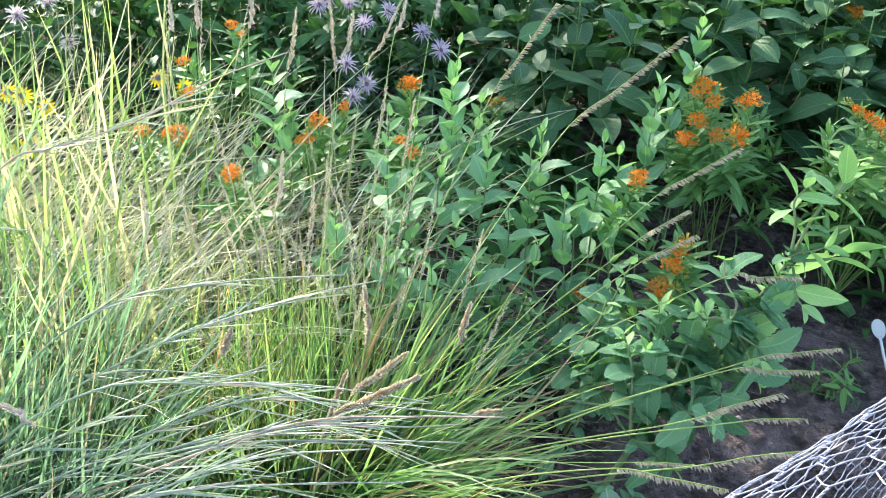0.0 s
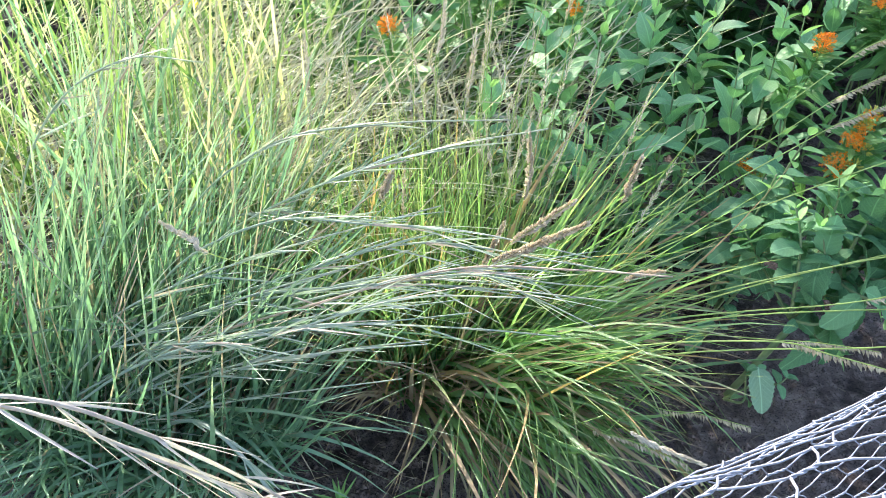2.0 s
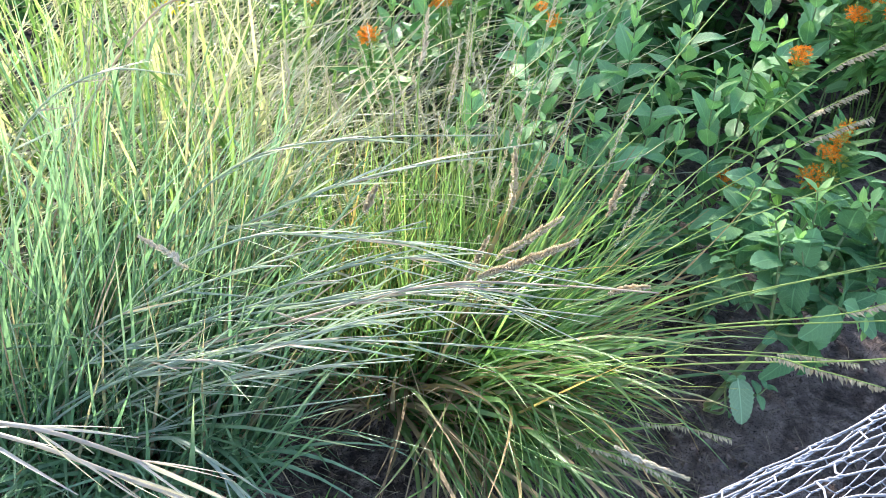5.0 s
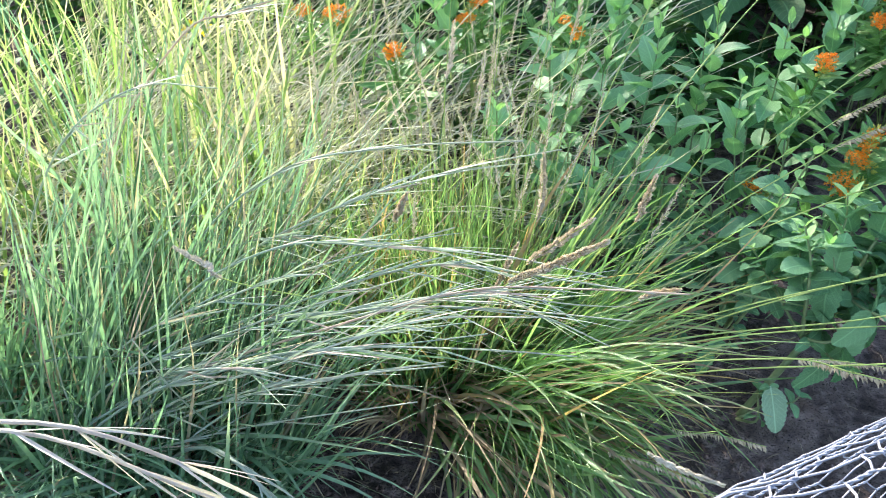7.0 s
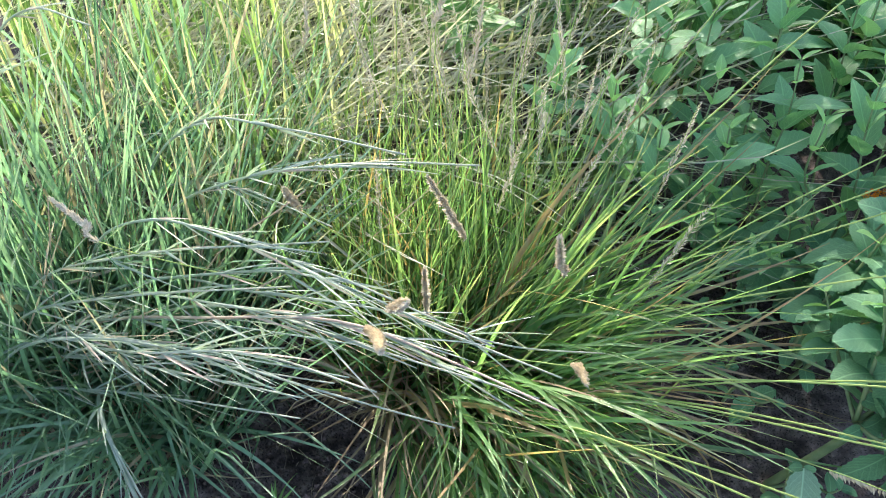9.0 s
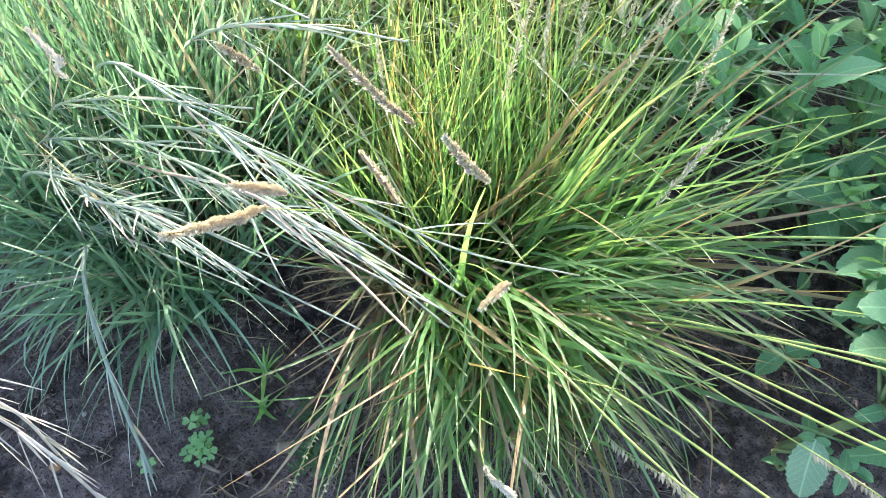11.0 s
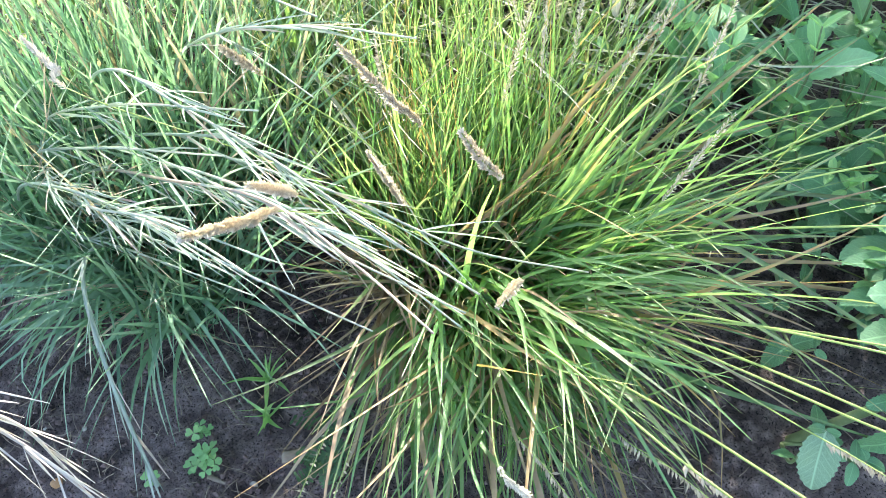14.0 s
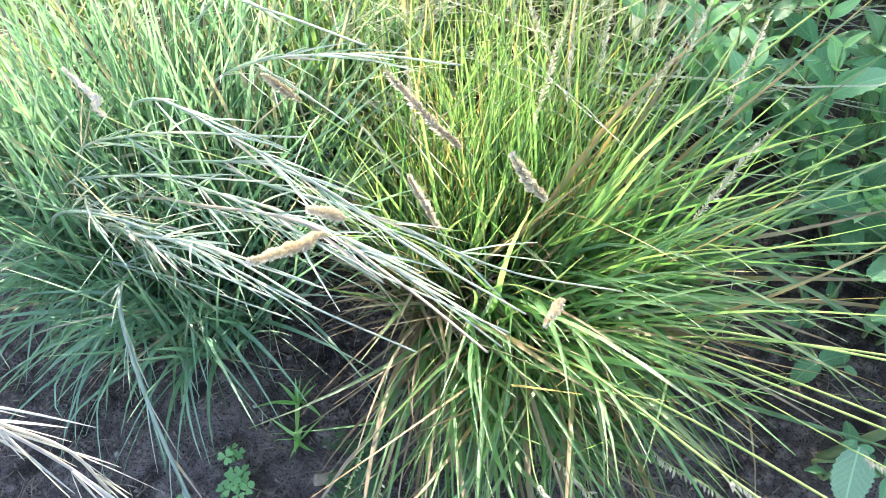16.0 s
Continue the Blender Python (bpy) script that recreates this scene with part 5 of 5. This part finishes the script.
def wood_chip(at, L, w, turn):
    so = Soup()
    rng = np.random.default_rng(int(L * 1e4))
    n = 7
    ln = [(L * (i / n - 0.5), rng.normal(0, w * 0.1), 0) for i in range(n + 1)]
    v, f, u = tube(ln, w, w * 0.6, 6)
    v[:, 2] = v[:, 2] * 0.55 + rng.normal(0, w * 0.08, len(v))
    so.add(v, f, u)
    ob = new("wood_chip", so.mesh("wood chip", TWIG))
    ob.matrix_world = Matrix.Translation((at[0], at[1], soil_height(*at) + w * 0.3)) @ Matrix.Rotation(turn, 4, "Z")
    tagged(ob, "weathered grey-brown wood chip on soil", "wood chip", "wood chips")


wood_chip((-0.103, 0.791), 0.05, 0.010, 0.9)
wood_chip((-0.163, 0.688), 0.034, 0.004, 0.4)
wood_chip((0.80, 1.60), 0.03, 0.006, 2.2)


def trefoil_mesh():
    so = Soup()
    for j in range(3):
        a = j * 2 * math.pi / 3
        d, e = np.array((math.cos(a), math.sin(a), 0)), np.array((-math.sin(a), math.cos(a), 0))
        rim = [(0.0, 0.0), (0.30, 0.30), (0.60, 0.50), (0.88, 0.46), (1.0, 0.26), (0.93, 0.09), (0.80, 0.0), (0.93, -0.09), (1.0, -0.26), (0.88, -0.46), (0.60, -0.50), (0.30, -0.30)]
        v = [d * a + e * b + (0, 0, 0.10 * abs(b)) for a, b in rim]
        so.add(v, [(0, 1, 2, 6), (2, 3, 4, 5), (2, 5, 6), (0, 6, 10, 11), (10, 7, 8, 9), (10, 6, 7)], [(0.5 + b, a) for a, b in rim])
    return so.mesh("trefoil leaf", SORREL_LEAF)


TREFOIL = trefoil_mesh()


def sorrel(at, r, n, seed, label):
    rng = np.random.default_rng(seed)
    plant = thing("wood_sorrel", (at[0], at[1], soil_height(*at)), label, "weed", "wood sorrels")
    for k in range(n):
        q, a = r * math.sqrt((k + 0.5) / n), k * 2.4
        p = np.array((q * math.cos(a), q * math.sin(a), 0.012 + 0.012 * rng.uniform()))
        piece("leaf_stalk", Soup().add(*tube(bez([(0, 0, 0), p * (0.5, 0.5, 0.8), p], 5), 0.0006, 0.0005, 4)).mesh("leaf stalk", STALK), plant)
        piece("leaf", TREFOIL, plant, m=Matrix.Translation(p) @ Euler((rng.normal(0, 0.25), rng.normal(0, 0.25), rng.uniform(0, 6))).to_matrix().to_4x4() @ Matrix.Scale(rng.uniform(0.0095, 0.0135), 4))
    return plant


sorrel((-0.195, 0.692), 0.022, 10, 131, "small bright green wood sorrel on bare soil")
sorrel((-0.237, 0.715), 0.011, 4, 132, "tiny wood sorrel seedling on bare soil")
sorrel((-0.232, 0.623), 0.005, 2, 133, "tiny wood sorrel seedling on bare soil")


def grass_seedling(at, n, L, seed):
    rng = np.random.default_rng(seed)
    plant = thing("grass_seedling", (at[0], at[1], soil_height(*at)), "young bright green grass seedling on bare soil", "weed", "grass seedlings")
    for k in range(n):
        me = Soup().add(*blades(rng, 1, (0, 0, 0), 0.004, (k * 137.5, 40), (56, 24), (26, 24), (L, L * 0.35), (0.0092, 0.0018), 7, swirl=0.6, fold=0.18, messy=0.3)).mesh("seedling blade", SEEDLING)
        piece("blade", me, plant)
    return plant


grass_seedling((-0.227, 0.835), 10, 0.062, 141)
grass_seedling((-0.187, 0.795), 8, 0.045, 142)
grass_seedling((-0.10, 0.62), 6, 0.04, 143)


def spurge(at, r, seed, label="low weed with tiny grey-green leaves"):
    rng = np.random.default_rng(seed)
    plant = thing("creeping_weed", (at[0], at[1], soil_height(*at)), label, "weed", "creeping weeds")
    stems, leaves = Soup(), Soup()
    for k in range(9):
        a = rng.uniform(0, 6.28)
        w = np.array((math.cos(a), math.sin(a), 0.18))
        ln = np.array([w * r * q + np.array((0, 0, 0.006)) + rng.normal(0, 0.001, 3) for q in np.linspace(0, 1, 8)])
        stems.add(*tube(ln, 0.0007, 0.0004, 4))
        for p in ln[1:]:
            for s in (-1, 1):
                o = np.array((-w[1], w[0], 0.3)) * s * 0.009
                leaves.add(*strip([p, p + o * 0.5, p + o], 0.0062, (0, 0, 1), 0.2, 0.3))
    piece("stem_mass", stems.mesh("weed stems", STALK), plant, kind="stuff")
    piece("foliage", leaves.mesh("weed leaves", BERG_LEAF), plant, kind="stuff")


spurge((-0.101, 0.838), 0.05, 151)
spurge((-0.07, 0.80), 0.035, 152)
spurge((0.98, 1.72), 0.08, 153, "low feathery green weed beside the wire cage")
leafy_plant("weed_rosette", "low green weed with pointed leaves by the cage", "weed", [((1.0, 1.74, 0), (1.02, 1.70, 0.06)), ((1.0, 1.74, 0), (0.95, 1.74, 0.05)), ((1.0, 1.74, 0), (1.06, 1.78, 0.07))], NARROW, None, 0.06, 0.012, 154)


# ---- white plant tag ----
def plant_tag(at, turn, lean):
    tag = thing("plant_tag", (at[0], at[1], 0), "blank white plastic plant tag stuck in soil", "plant tag")
    tag.rotation_euler = (radians(-12), radians(lean), turn)
    tag.scale = (1.15, 1.15, 1.15)
    bm = bmesh.new()
    ring = []
    for k in range(20):
        a = k / 20 * 2 * math.pi
        ring.append(bm.verts.new((0.014 * math.cos(a), 0.0, 0.088 + 0.020 * math.sin(a) * (1 if math.sin(a) > 0 else 1.25))))
    face = bm.faces.new(ring)
    ext = bmesh.ops.extrude_face_region(bm, geom=[face])
    bmesh.ops.translate(bm, verts=[v for v in ext["geom"] if isinstance(v, bmesh.types.BMVert)], vec=(0, 0.0012, 0))
    bmesh.ops.recalc_face_normals(bm, faces=bm.faces)
    me = bpy.data.meshes.new("tag plate")
    bm.to_mesh(me)
    bm.free()
    me.materials.append(PLASTIC)
    piece("plate", me, tag)
    so = Soup().add(*tube([(0, 0.0006, -0.03), (0, 0.0006, 0.02), (0, 0.0006, 0.07)], 0.0028, 0.0034, 6))
    piece("stake", so.mesh("tag stake", PLASTIC), tag)


plant_tag((1.18, 1.86), radians(-30), -30)
plant_tag((0.24, 2.42), radians(10), 8)


# ---- bent wire netting beside the bed ----
def bent_netting(start, way, length, radius, cell, gauge):
    """A sheet of hexagonal netting: one straight side that reaches the soil, bent over at the top."""
    tunnel = thing("wire_netting", (start[0], start[1], 0), "bent sheet of galvanised hexagonal wire netting on soil", "wire netting")
    way = np.array(way) / np.linalg.norm(way)
    side = np.array((way[1], -way[0], 0)) / math.hypot(way[0], way[1])
    rise = np.cross(side, way)
    top = np.array((0, 0, start[2]))
    wob = np.random.default_rng(160)
    half, row = cell * 0.40, cell * 0.90
    arc = math.pi * radius
    drop = start[2] - 0.02

    def place(j, i):
        """Row j along the run, half-cell i across it."""
        s, q = j * row, i * half - arc / 2
        bump = 0.007 * noise.noise((s * 7, q * 9, 0.5)) + 0.003 * noise.noise((s * 25, q * 25, 2.5))
        mid = top + way * s
        if abs(q) <= arc / 2:
            a = q / radius
            return mid + (side * math.sin(a) + rise * math.cos(a)) * (radius + bump)
        down = abs(q) - arc / 2
        p = mid + side * math.copysign(radius + bump, q)
        p[2] = max(0.0, p[2] - down)
        return p

    first, last = -int(drop / half), int((arc * 0.78) / half)
    wires, joints = Soup(), Soup()
    for j in range(int(length / row)):
        for i in range(first, last):
            if (i + j) % 2:
                continue
            p0, p1 = place(j, i), place(j + 0.45, i)
            if p0[2] <= 0.001:
                continue
            for e in (-1, 1):
                q = place(j + 1, i + e)
                wires.add(*tube([p1, (p1 + q) / 2 + wob.normal(0, 0.0012, 3), q], gauge, gauge, 5))
            d = p1 - p0
            L = np.linalg.norm(d)
            d /= L
            a = np.cross(d, (0.3, 0.2, 0.93))
            a /= np.linalg.norm(a)
            b = np.cross(d, a)
            for ph in (0, math.pi):
                joints.add(*tube([p0 + d * L * q + (a * math.cos(ph + q * 8) + b * math.sin(ph + q * 8)) * gauge * 0.95 for q in np.linspace(-0.05, 1.05, 7)], gauge, gauge, 4))
    piece("netting", wires.mesh("netting", WIRE), tunnel, kind="stuff")
    piece("twisted_joint_mass", joints.mesh("twisted joints", WIRE), tunnel, kind="stuff")
    return tunnel


bent_netting((-0.13, -0.232, 0.878), (0.68, 0.702, -0.211), 1.75, 0.2475, 0.046, 0.00060)
